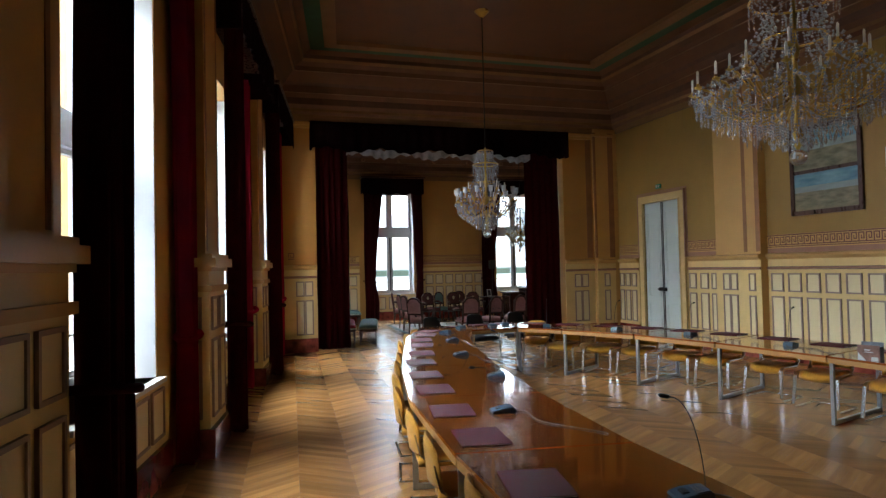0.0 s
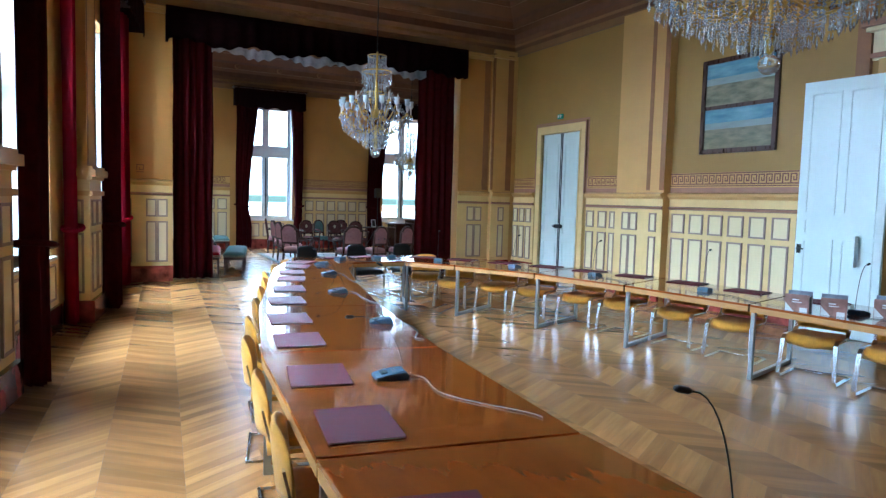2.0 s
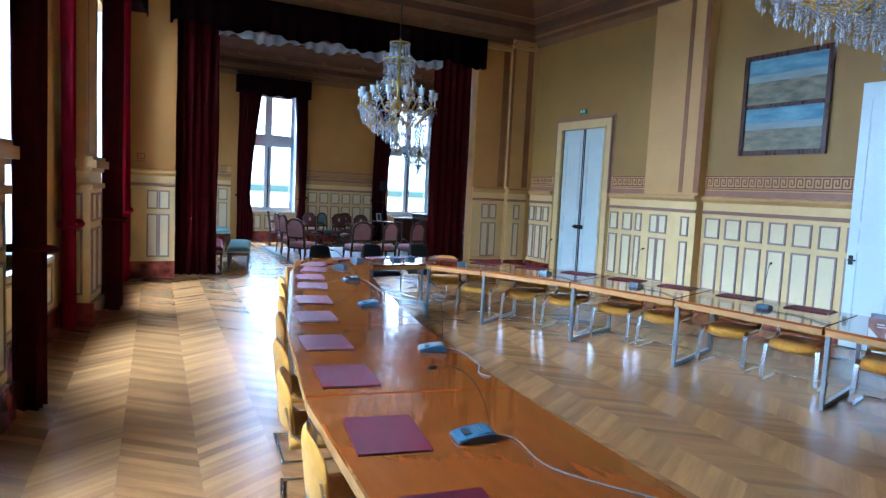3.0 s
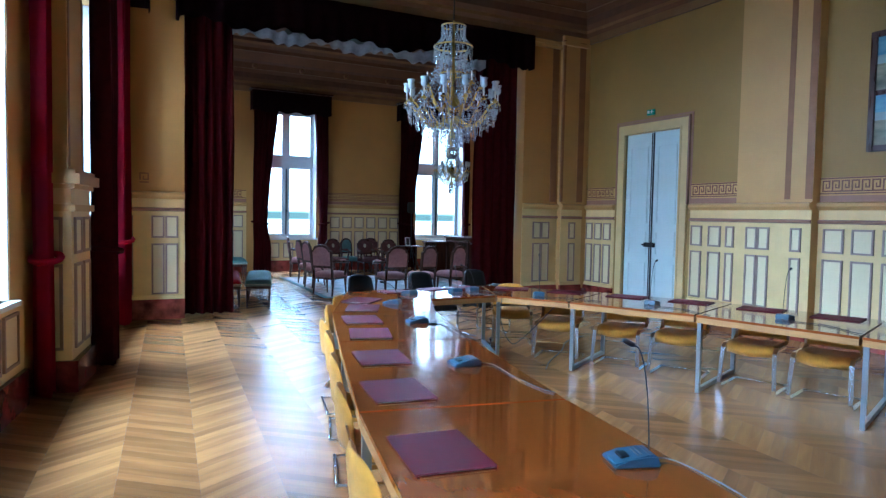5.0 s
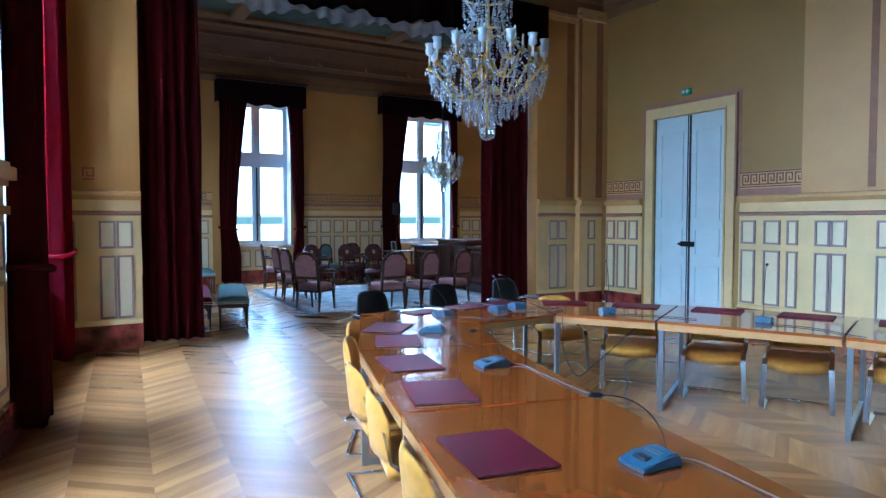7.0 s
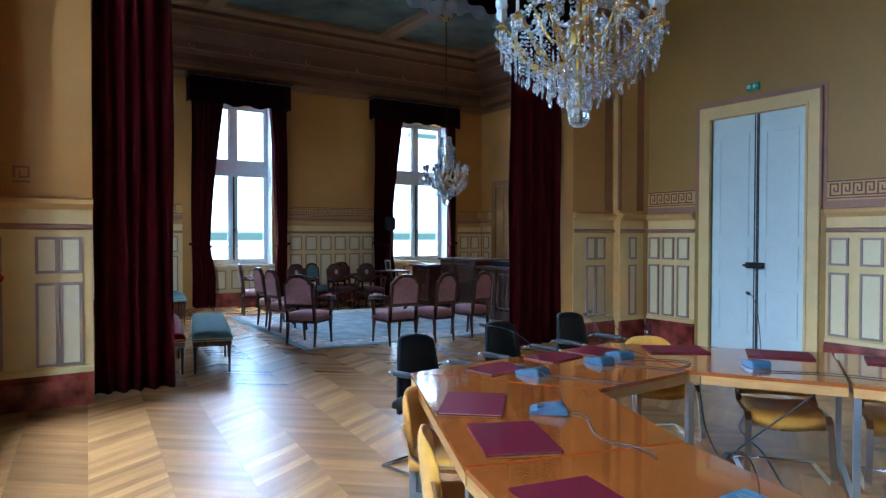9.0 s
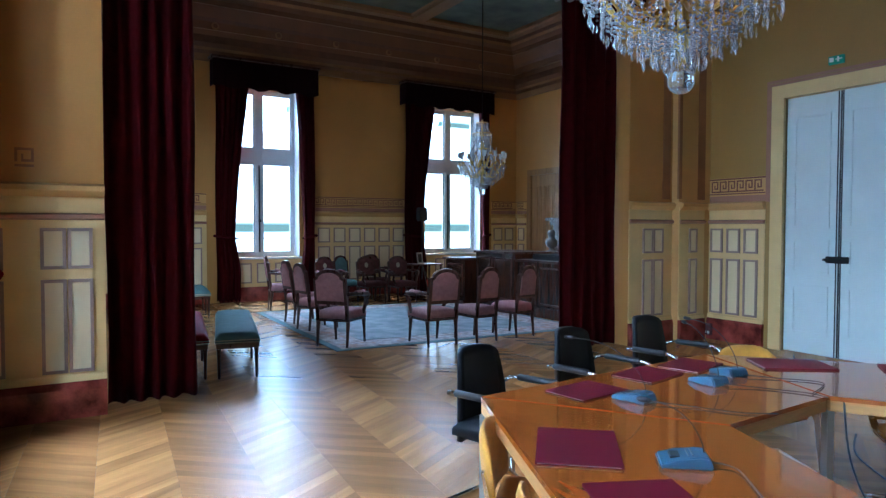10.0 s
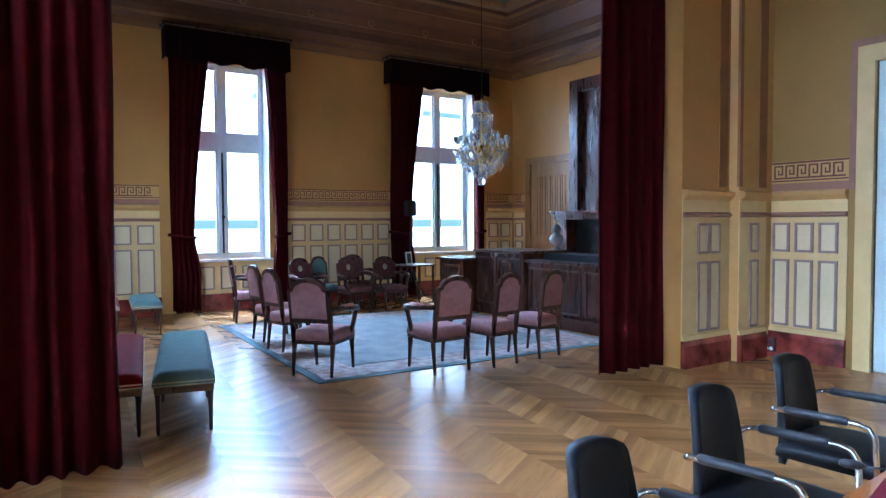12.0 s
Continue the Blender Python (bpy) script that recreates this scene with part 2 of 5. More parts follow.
# ---- building helpers ----


def part(name, bm, mat, parent=None, label="", m=None, smooth=False):
    me = bpy.data.meshes.new(name)
    bmesh.ops.recalc_face_normals(bm, faces=bm.faces)
    bm.to_mesh(me)
    bm.free()
    for x in (mat if isinstance(mat, (list, tuple)) else [mat]):
        me.materials.append(x)
    if smooth:
        for p in me.polygons:
            p.use_smooth = True
    ob = new(name, me)
    if parent is not None:
        ob.parent = parent
    if m is not None:
        ob.matrix_basis = m
    if label:
        ob["label"] = label
    return ob


def share(name, me, parent, m):
    ob = new(name, me)
    ob.parent = parent
    ob.matrix_basis = m
    return ob


def thing(name, label, category, m=None, group="", kind=""):
    ob = new(name)
    ob.empty_display_size = 0.1
    if m is not None:
        ob.matrix_basis = m
    return tagged(ob, label, category, group, kind)


def box(bm, x0, y0, z0, x1, y1, z1, mat=0, bevel=0.0):
    r = bmesh.ops.create_cube(bm, size=1)
    bmesh.ops.scale(bm, vec=(x1 - x0, y1 - y0, z1 - z0), verts=r["verts"])
    bmesh.ops.translate(bm, vec=((x0 + x1) / 2, (y0 + y1) / 2, (z0 + z1) / 2), verts=r["verts"])
    faces = {f for v in r["verts"] for f in v.link_faces}
    for f in faces:
        f.material_index = mat
    if bevel:
        edges = list({e for v in r["verts"] for e in v.link_edges})
        q = bmesh.ops.bevel(bm, geom=edges, offset=bevel, segments=2, affect="EDGES")
        for f in q["faces"]:
            f.material_index = mat
    return r["verts"]


def boxes(*rows, bevel=0.0):
    bm = bmesh.new()
    for r in rows:
        box(bm, *r[:6], *(r[6:7] or (0,)), bevel=bevel)
    return bm


def prism(bm, poly, z0, z1, mat=0, top=None):
    lo = [bm.verts.new((x, y, z0)) for x, y in poly]
    hi = [bm.verts.new((x, y, z1)) for x, y in poly]
    n = len(poly)
    for i in range(n):
        f = bm.faces.new((lo[i], lo[(i + 1) % n], hi[(i + 1) % n], hi[i]))
        f.material_index = mat
    f = bm.faces.new(hi)
    f.material_index = mat if top is None else top
    bm.faces.new(lo[::-1]).material_index = mat
    return bm


def tube(bm, pts, r, seg=8, mat=0, closed=False):
    pts = [Vector(p) for p in pts]
    rings = []
    n = len(pts)
    side = None
    for i, p in enumerate(pts):
        if closed:
            d = pts[(i + 1) % n] - pts[i - 1]
        else:
            d = pts[min(i + 1, n - 1)] - pts[max(i - 1, 0)]
        d.normalize()
        if side is None or abs(side.dot(d)) > 0.98:
            side = d.orthogonal().normalized()
        side = (side - d * side.dot(d)).normalized()
        up = d.cross(side)
        rr = r[i] if isinstance(r, (list, tuple)) else r
        rings.append([bm.verts.new(p + (side * math.cos(a) + up * math.sin(a)) * rr) for a in [2 * math.pi * k / seg for k in range(seg)]])
    for i in range(n if closed else n - 1):
        a, b = rings[i], rings[(i + 1) % n]
        for k in range(seg):
            f = bm.faces.new((a[k], a[(k + 1) % seg], b[(k + 1) % seg], b[k]))
            f.material_index = mat
            f.smooth = True
    if not closed:
        bm.faces.new(rings[0][::-1]).material_index = mat
        bm.faces.new(rings[-1]).material_index = mat
    return bm


def lathe(bm, prof, seg=16, cx=0.0, cy=0.0, mat=0):
    rings = []
    for r, z in prof:
        rings.append([bm.verts.new((cx + r * math.cos(2 * math.pi * k / seg), cy + r * math.sin(2 * math.pi * k / seg), z)) for k in range(seg)])
    for a, b in zip(rings, rings[1:]):
        for k in range(seg):
            f = bm.faces.new((a[k], a[(k + 1) % seg], b[(k + 1) % seg], b[k]))
            f.material_index = mat
            f.smooth = True
    bm.faces.new(rings[0][::-1]).material_index = mat
    bm.faces.new(rings[-1]).material_index = mat
    return bm


def bend(a, b, sag, n=8, up=(0, 0, 1)):
    a, b, up = Vector(a), Vector(b), Vector(up)
    return [a.lerp(b, i / n) - up * sag * 4 * (i / n) * (1 - i / n) for i in range(n + 1)]


def moulding(bm, length, prof, mat=0, u0=0.0):
    """Extrudes a profile of (v, z) along u. v points out of the wall as -v."""
    a = [bm.verts.new((u0, -v, z)) for v, z in prof]
    b = [bm.verts.new((u0 + length, -v, z)) for v, z in prof]
    n = len(prof)
    for i in range(n):
        bm.faces.new((a[i], a[(i + 1) % n], b[(i + 1) % n], b[i])).material_index = mat
    bm.faces.new(a[::-1]).material_index = mat
    bm.faces.new(b).material_index = mat
    return bm


def wall_mesh(length, height, thick, holes):
    """A wall along u, face at v=0, body to v=thick, with rectangular holes (u0, u1, z0, z1)."""
    bm = bmesh.new()
    us = sorted({0.0, length, *[h[0] for h in holes], *[h[1] for h in holes]})
    for a, b in zip(us, us[1:]):
        spans = sorted((h[2], h[3]) for h in holes if h[0] < b - 1e-6 and h[1] > a + 1e-6)
        z = 0.0
        for s, e in spans:
            if s > z:
                box(bm, a, 0, z, b, thick, s)
            z = e
        if z < height:
            box(bm, a, 0, z, b, thick, height)
    bmesh.ops.remove_doubles(bm, verts=bm.verts, dist=1e-5)
    return bm


def wall(name, m, length, height, thick, holes, mat, label):
    ob = part(name, wall_mesh(length, height, thick, holes), mat, m=m)
    return tagged(ob, label, "wall", kind="structure")


PANEL_MESH = {}


def panel_mesh(w, h):
    key = (round(w, 3), round(h, 3))
    if key not in PANEL_MESH:
        bm = bmesh.new()
        t = 0.025
        w2, h2 = w / 2, h / 2
        for x0, z0, x1, z1 in ((-w2, -h2, w2, -h2 + t), (-w2, h2 - t, w2, h2), (-w2, -h2 + t, -w2 + t, h2 - t), (w2 - t, -h2 + t, w2, h2 - t)):
            box(bm, x0, -0.022, z0, x1, 0, z1, 0)
        box(bm, -w2 + t, -0.010, -h2 + t, w2 - t, 0, h2 - t, 1)
        me = bpy.data.meshes.new("panel")
        bm.to_mesh(me)
        bm.free()
        me.materials.append(MAUVE)
        me.materials.append(CREAM)
        PANEL_MESH[key] = me
    return PANEL_MESH[key]


CAP_Z = 1.86


def dado(parent, m, u0, u1, panels, key=True, ends=(0, 0), proud=0.0):
    """Panelled dado from u0 to u1 of a wall: base, field, panels at (centre, width), rails, cap and painted key frieze."""
    L = u1 - u0
    part("baseboard", moulding(bmesh.new(), L, [(proud, 0), (proud + 0.05, 0), (proud + 0.05, 0.24), (proud + 0.035, 0.30), (proud, 0.30)], u0=u0), MARBLE, parent, "red marble baseboard", m)
    part("dado_field", boxes((u0, -proud - 0.012, 0.30, u1, -proud, 1.84)), DADO, parent, "", m)
    part("plinth_moulding", moulding(bmesh.new(), L, [(proud + 0.012, 0.30), (proud + 0.04, 0.30), (proud + 0.025, 0.345), (proud + 0.012, 0.36)], u0=u0), DADO, parent, "", m)
    mm = m @ Matrix.Translation((0, -proud - 0.012, 0))
    for c, w in panels:
        share("panel", panel_mesh(w, 0.76), parent, mm @ Matrix.Translation((c, 0, 0.755)))
        share("panel", panel_mesh(w, 0.33), parent, mm @ Matrix.Translation((c, 0, 1.385)))
    part("rail", moulding(bmesh.new(), L, [(proud + 0.012, 1.615), (proud + 0.045, 1.63), (proud + 0.045, 1.655), (proud + 0.012, 1.67)], u0=u0), ROSE, parent, "", m)
    part("cap_moulding", moulding(bmesh.new(), L, [(proud, 1.80), (proud + 0.03, 1.80), (proud + 0.075, 1.85), (proud + 0.075, 1.89), (proud + 0.02, 1.91), (proud, 1.91)], u0=u0), STONE, parent, "", m)
    if key:
        part("rose_band", boxes((u0, -proud - 0.006, 1.91, u1, -proud, 1.995)), ROSE, parent, "rose painted band", m)
        part("cream_band", boxes((u0, -proud - 0.005, 1.995, u1, -proud, 2.24)), STONE, parent, "", m)
        bm = bmesh.new()
        box(bm, u0, -proud - 0.010, 2.215, u1, -proud - 0.006, 2.235)
        box(bm, u0, -proud - 0.010, 2.015, u1, -proud - 0.006, 2.03)
        u, y0, y1 = u0 + 0.03, -proud - 0.010, -proud - 0.006
        w = 0.018
        while u + 0.13 < u1:
            for a, b, c, d in ((0, 2.045, 0.018, 2.2), (0.018, 2.182, 0.105, 2.2), (0.087, 2.09, 0.105, 2.182), (0.045, 2.09, 0.087, 2.108), (0.045, 2.108, 0.06, 2.15), (0.018, 2.045, 0.13, 2.063)):
                box(bm, u + a, y0, b, u + c, y1, d)
            u += 0.13
        part("key_frieze", bm, KEYLINE, parent, "painted greek key border", m)["kind"] = "stuff"


def inset(poly, d):
    """A convex polygon, counter-clockwise, moved inwards by d."""
    out = []
    n = len(poly)
    for i in range(n):
        p, q, r = Vector(poly[i - 1]), Vector(poly[i]), Vector(poly[(i + 1) % n])
        a, b = (q - p).normalized(), (r - q).normalized()
        na, nb = Vector((-a.y, a.x)), Vector((-b.y, b.x))
        k = d / (1 + na.dot(nb))
        out.append(q + (na + nb) * k)
    return out


def ring(poly, prof, mats):
    """A moulding swept round a polygon; prof rows: inset, z, material index of the face above."""
    bm = bmesh.new()
    loops = []
    for d, z, k in prof:
        loops.append([bm.verts.new((p.x, p.y, z)) for p in inset(poly, d)])
    n = len(poly)
    for j in range(len(prof) - 1):
        for i in range(n):
            f = bm.faces.new((loops[j][i], loops[j][(i + 1) % n], loops[j + 1][(i + 1) % n], loops[j + 1][i]))
            f.material_index = prof[j][2]
    return bm


# ---- the two rooms ----
EAST = pose(8.6, 11.45, 0, 0, 0, -90)      # u runs south from the partition, v to the outside
NORTH = pose(0.3, 19.05, 0)                 # u runs east
PART = pose(-0.6, 11.28, 0)                 # partition, u runs east
FAREAST = pose(11.2, 19.05, 0, 0, 0, -90)

floor = part("floor", boxes((-4.2, -7.0, -0.2, 12.0, 19.6, -0.004)), JOINT)
tagged(floor, "polished honey-brown oak chevron parquet floor, rows toned for the grain's sheen", "floor", kind="structure")

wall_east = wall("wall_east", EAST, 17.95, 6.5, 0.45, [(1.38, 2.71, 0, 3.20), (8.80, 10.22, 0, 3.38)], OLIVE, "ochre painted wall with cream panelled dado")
wall_part = wall("wall_partition", PART, 9.2, 6.5, 0.67, [(1.60, 7.72, 0, 5.0)], OCHRE, "ochre partition wall with a wide curtained opening")
wall_north = wall("wall_north", NORTH, 10.9, 6.3, 0.45, [(3.40, 5.00, 0.92, 4.50), (8.13, 9.77, 0.92, 4.50)], OCHRE, "ochre end wall with two tall windows")
wall_fareast = wall("wall_far_east", FAREAST, 7.1, 6.3, 0.3, [], OCHRE, "ochre painted wall with a panelled oak door")
wall_farwest = wall("wall_far_west", pose(0.3, 11.95, 0, 0, 0, 90), 7.1, 6.3, 0.3, [(1.5, 2.9, 0.9, 4.15), (4.7, 6.1, 0.9, 4.15)], OCHRE, "plain ochre wall")
wall_south = wall("wall_south", pose(8.6, -6.5, 0, 0, 0, 180), 12.4, 6.5, 0.3, [], OCHRE, "plain ochre wall")
WINS = [(-6.38, 0.95), (-2.38, 0.95), (1.60, 0.95)]
WB = 0.30  # the wall's face behind the pilasters' faces
wall_west = wall("wall_west", WEST @ pose(-15.2, WB, 0), 19.0, 6.5, 0.80, [(15.2 + c - w, 15.2 + c + w, 0.9, 4.3) for c, w in WINS], STONE, "beige window wall with three tall windows")
wall_link = part("wall_return", boxes((8.6, 11.45, 0, 11.6, 11.95, 6.5)), OCHRE)
tagged(wall_link, "plain ochre wall behind the curtain", "wall", kind="structure")

# dado of the east wall (u = 11.45 - y)
dado(wall_east, Matrix(), 0.29, 1.13, [(0.42, 0.19), (0.68, 0.20), (0.94, 0.20)])
dado(wall_east, Matrix(), 2.96, 3.90, [(3.11, 0.22), (3.47, 0.24), (3.76, 0.15)])
dado(wall_east, Matrix(), 3.90, 4.76, [(4.20, 0.19), (4.40, 0.19)], key=False, proud=0.07)
dado(wall_east, Matrix(), 4.76, 5.18, [(4.97, 0.16)], key=False, proud=0.16)
dado(wall_east, Matrix(), 5.18, 8.27, [(5.40 + 0.385 * i, 0.28) for i in range(8)])
dado(wall_east, Matrix(), 10.77, 17.9, [(11.0 + 0.435 * i, 0.31) for i in range(16)])
part("pier", boxes((3.90, -0.07, 0, 4.76, 0, 5.2)), STONE, wall_east, "pale ochre flat pier")
part("pilaster", boxes((4.76, -0.16, 0, 5.18, 0, 5.2)), STONE, wall_east, "ochre pilaster with brown edges")
part("pilaster_line", boxes((4.764, -0.165, 1.95, 4.85, -0.16, 5.15), (5.07, -0.165, 1.95, 5.176, -0.16, 5.15)), BROWNLINE, wall_east)
part("pilaster", boxes((8.27, -0.06, 0, 8.45, 0, 5.2)), BROWNLINE, wall_east, "brown pilaster strip")
part("line", boxes((0.20, -0.006, 1.95, 0.29, 0, 5.15)), BROWNLINE, wall_east)
# partition dado (u = x + 0.6)
dado(wall_part, Matrix(), 0.65, 1.60, [(0.83, 0.13), (1.23, 0.18), (1.42, 0.18)], key=False)
dado(wall_part, Matrix(), 7.72, 8.55, [(8.06, 0.19), (8.26, 0.19)], key=False)
dado(wall_part, Matrix(), 8.55, 9.07, [(8.82, 0.16)], key=False, proud=0.12)
part("pilaster", boxes((8.55, -0.12, 0, 9.2, 0, 5.2)), STONE, wall_part, "ochre corner pilaster")
part("pilaster_line", boxes((8.36, -0.006, 1.95, 8.51, 0, 5.15)), BROWNLINE, wall_part)
part("corner_moulding", boxes((8.51, -0.15, 1.95, 8.57, -0.12, 5.1), (8.93, -0.126, 1.95, 9.08, -0.12, 5.1)), BROWNLINE, wall_part)
bm = bmesh.new()
for cx in (1.04, 8.41):
    for a, b, c, d in ((0, 0, 0.13, 0.02), (0, 0.04, 0.02, 0.15), (0.02, 0.13, 0.13, 0.15), (0.11, 0.04, 0.13, 0.13), (0.045, 0.04, 0.11, 0.06), (0.045, 0.06, 0.06, 0.10)):
        box(bm, cx - 0.06 + a, -0.008, 2.03 + b, cx - 0.06 + c, 0, 2.03 + d)
part("key_block", bm, BROWNLINE, wall_part, "painted key ornament")
part("capital", boxes((0.65, -0.10, 5.0, 1.60, 0, 5.06), (0.65, -0.06, 4.94, 1.60, 0, 5.0), (7.72, -0.10, 5.0, 9.1, 0, 5.06), (8.5, -0.2, 5.0, 9.1, -0.1, 5.06), (7.72, -0.06, 4.94, 9.1, 0, 5.0)), STONE, wall_part)
# far wall dado (u = x - 0.3)
dado(wall_north, Matrix(), 0.05, 3.05, [(0.30 + 0.36 * i, 0.27) for i in range(8)])
dado(wall_north, Matrix(), 5.30, 7.65, [(5.55 + 0.37 * i, 0.28) for i in range(6)])
dado(wall_north, Matrix(), 10.1, 10.88, [(10.30 + 0.355 * i, 0.27) for i in range(2)])
part("window_apron", boxes((3.30, -0.012, 0.30, 5.1, 0, 0.88), (8.0, -0.012, 0.30, 9.9, 0, 0.88), (3.30, -0.05, 0, 5.1, 0, 0.30, 1), (8.0, -0.05, 0, 9.9, 0, 0.30, 1)), [DADO, MARBLE], wall_north)
for c in (3.81, 4.20, 4.59, 8.56, 8.95, 9.34):
    share("panel", panel_mesh(0.28, 0.42), wall_north, Matrix.Translation((c, -0.012, 0.59)))
dado(wall_fareast, Matrix(), 0.05, 0.45, [(0.25, 0.25)])

# pilasters of the window wall
for u0 in (-8.80, -4.76, -0.80):
    p = part("pilaster", boxes((u0 + 0.06, 0.04, 0, u0 + 0.74, WB + 0.01, 5.3)), STONE, m=WEST)
    tagged(p, "ochre pilaster on a panelled pedestal", "pilaster", kind="structure")
    part("pedestal", boxes((u0, 0.0, 0.28, u0 + 0.8, WB, 1.84)), DADO, p)
    part("baseboard", boxes((u0 - 0.03, -0.05, 0, u0 + 0.83, WB, 0.28)), MARBLE, p, "red marble base")
    part("cap_moulding", boxes((u0 - 0.02, -0.03, 1.80, u0 + 0.82, WB, 1.84), (u0 - 0.07, -0.08, 1.84, u0 + 0.87, WB, 1.93), (u0 - 0.03, -0.04, 1.93, u0 + 0.83, WB, 1.97), (u0 - 0.03, -0.035, 1.60, u0 + 0.83, WB, 1.66)), STONE, p)
    for c in (u0 + 0.22, u0 + 0.58):
        share("panel", panel_mesh(0.28, 0.76), p, Matrix.Translation((c, 0, 0.755)))
        share("panel", panel_mesh(0.28, 0.33), p, Matrix.Translation((c, 0, 1.385)))
    side = Matrix.Translation((u0, 0.16, 0)) @ Matrix.Rotation(radians(-90), 4, "Z")
    share("panel", panel_mesh(0.18, 0.76), p, side @ Matrix.Translation((0, 0, 0.755)))
    share("panel", panel_mesh(0.18, 0.33), p, side @ Matrix.Translation((0, 0, 1.385)))
    part("pilaster_line", boxes((u0 + 0.10, 0.034, 2.0, u0 + 0.15, 0.04, 5.2), (u0 + 0.65, 0.034, 2.0, u0 + 0.70, 0.04, 5.2)), BROWNLINE, p)

# aprons under the west windows
for c, w in WINS:
    m0 = WEST @ pose(c, WB, 0)
    ap = tagged(part("window_apron", boxes((-1.25, -0.012, 0.30, 1.25, 0, 0.86)), DADO, m=m0), "yellow panelled apron under the window", "apron", kind="structure")
    part("baseboard", boxes((-1.25, -0.05, 0, 1.25, 0, 0.30)), MARBLE, ap)
    for k in range(5):
        share("panel", panel_mesh(0.36, 0.42), ap, Matrix.Translation((-0.88 + 0.44 * k, -0.012, 0.59)))

# cornices and ceilings
MAIN = [(-2.86, -6.5), (8.6, -6.5), (8.6, 11.28), (0.02, 11.28)]
FAR = [(0.3, 11.95), (11.2, 11.95), (11.2, 19.05), (0.3, 19.05)]
CP = [(0.0, 5.10, 0), (0.04, 5.10, 1), (0.04, 5.24, 0), (0.10, 5.30, 1), (0.10, 5.36, 0), (0.16, 5.44, 2), (0.16, 5.58, 0), (0.26, 5.66, 1), (0.30, 5.66, 0), (0.34, 5.80, 2), (0.40, 5.86, 0), (0.56, 6.05, 1), (0.60, 6.05, 0), (0.62, 6.14, 0), (0.76, 6.20, 1), (0.80, 6.26, 2), (0.80, 6.34, 0), (0.95, 6.40, 0)]
cornice = tagged(part("cornice", ring(MAIN, CP, 0), [CORNICE, CORNICE_LIGHT, CORNICE_DARK]), "deep brown painted cornice with stepped mouldings", "cornice", kind="structure")
part("green_band", ring(MAIN, [(0.95, 6.40, 0), (1.25, 6.40, 0)], 0), GREEN, cornice, "dark green painted border")
part("ceiling_rib", ring(MAIN, [(1.25, 6.40, 0), (1.25, 6.36, 0), (1.50, 6.36, 0), (1.50, 6.44, 0)], 0), CORNICE_LIGHT, cornice)
bm = bmesh.new()
prism(bm, [(-4.2, -7), (12, -7), (12, 11.9), (-4.2, 11.9)], 6.44, 6.6)
tagged(part("ceiling", bm, CORNICE), "dark brown painted ceiling with green border", "ceiling", kind="structure")
FP = [(d, z - 0.2, k) for d, z, k in CP[:-1]]
cornice2 = tagged(part("cornice", ring(FAR, FP, 0), [CORNICE, CORNICE_LIGHT, CORNICE_DARK]), "brown painted cornice with round bosses", "cornice", kind="structure")
part("ceiling_rib", ring(FAR, [(0.80, 6.14, 0), (1.0, 6.14, 0), (1.05, 6.18, 0), (1.05, 6.25, 0)], 0), CORNICE_LIGHT, cornice2)
part("ceiling_rib", boxes((7.55, 12.9, 6.14, 7.87, 18.1, 6.25), (3.60, 12.9, 6.14, 3.92, 18.1, 6.25), (7.50, 12.9, 6.19, 7.55, 18.1, 6.25), (7.87, 12.9, 6.19, 7.92, 18.1, 6.25)), CORNICE_LIGHT, cornice2)
bm = bmesh.new()
for x in [0.95 + 1.27 * i for i in range(9)]:
    for k in range(14):
        a, b = 2 * math.pi * k / 14, 2 * math.pi * (k + 1) / 14
        v = [bm.verts.new((x + r * math.cos(t), 18.715 - 0.025 * q, 5.53 + r * math.sin(t))) for t, r, q in ((a, 0.075, 0), (b, 0.075, 0), (b, 0.045, 1), (a, 0.045, 1))]
        bm.faces.new(v)
part("boss", bm, CORNICE_LIGHT, cornice2, "ring of round painted bosses")["kind"] = "stuff"
bm = bmesh.new()
prism(bm, [(0, 11.9), (12, 11.9), (12, 19.5), (0, 19.5)], 6.25, 6.4)
tagged(part("ceiling", bm, SKYPAINT), "painted canvas ceiling of clouds and foliage", "ceiling", kind="structure")

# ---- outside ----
# emissive boards in place of the daylit street
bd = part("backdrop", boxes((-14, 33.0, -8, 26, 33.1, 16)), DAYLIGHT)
tagged(bd, "glowing backdrop of a pale street front beyond the windows", "backdrop", kind="structure")
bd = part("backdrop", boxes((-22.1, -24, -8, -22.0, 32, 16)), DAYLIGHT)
tagged(bd, "glowing backdrop of a pale street front beyond the windows", "backdrop", kind="structure")

# ---- windows and doors ----


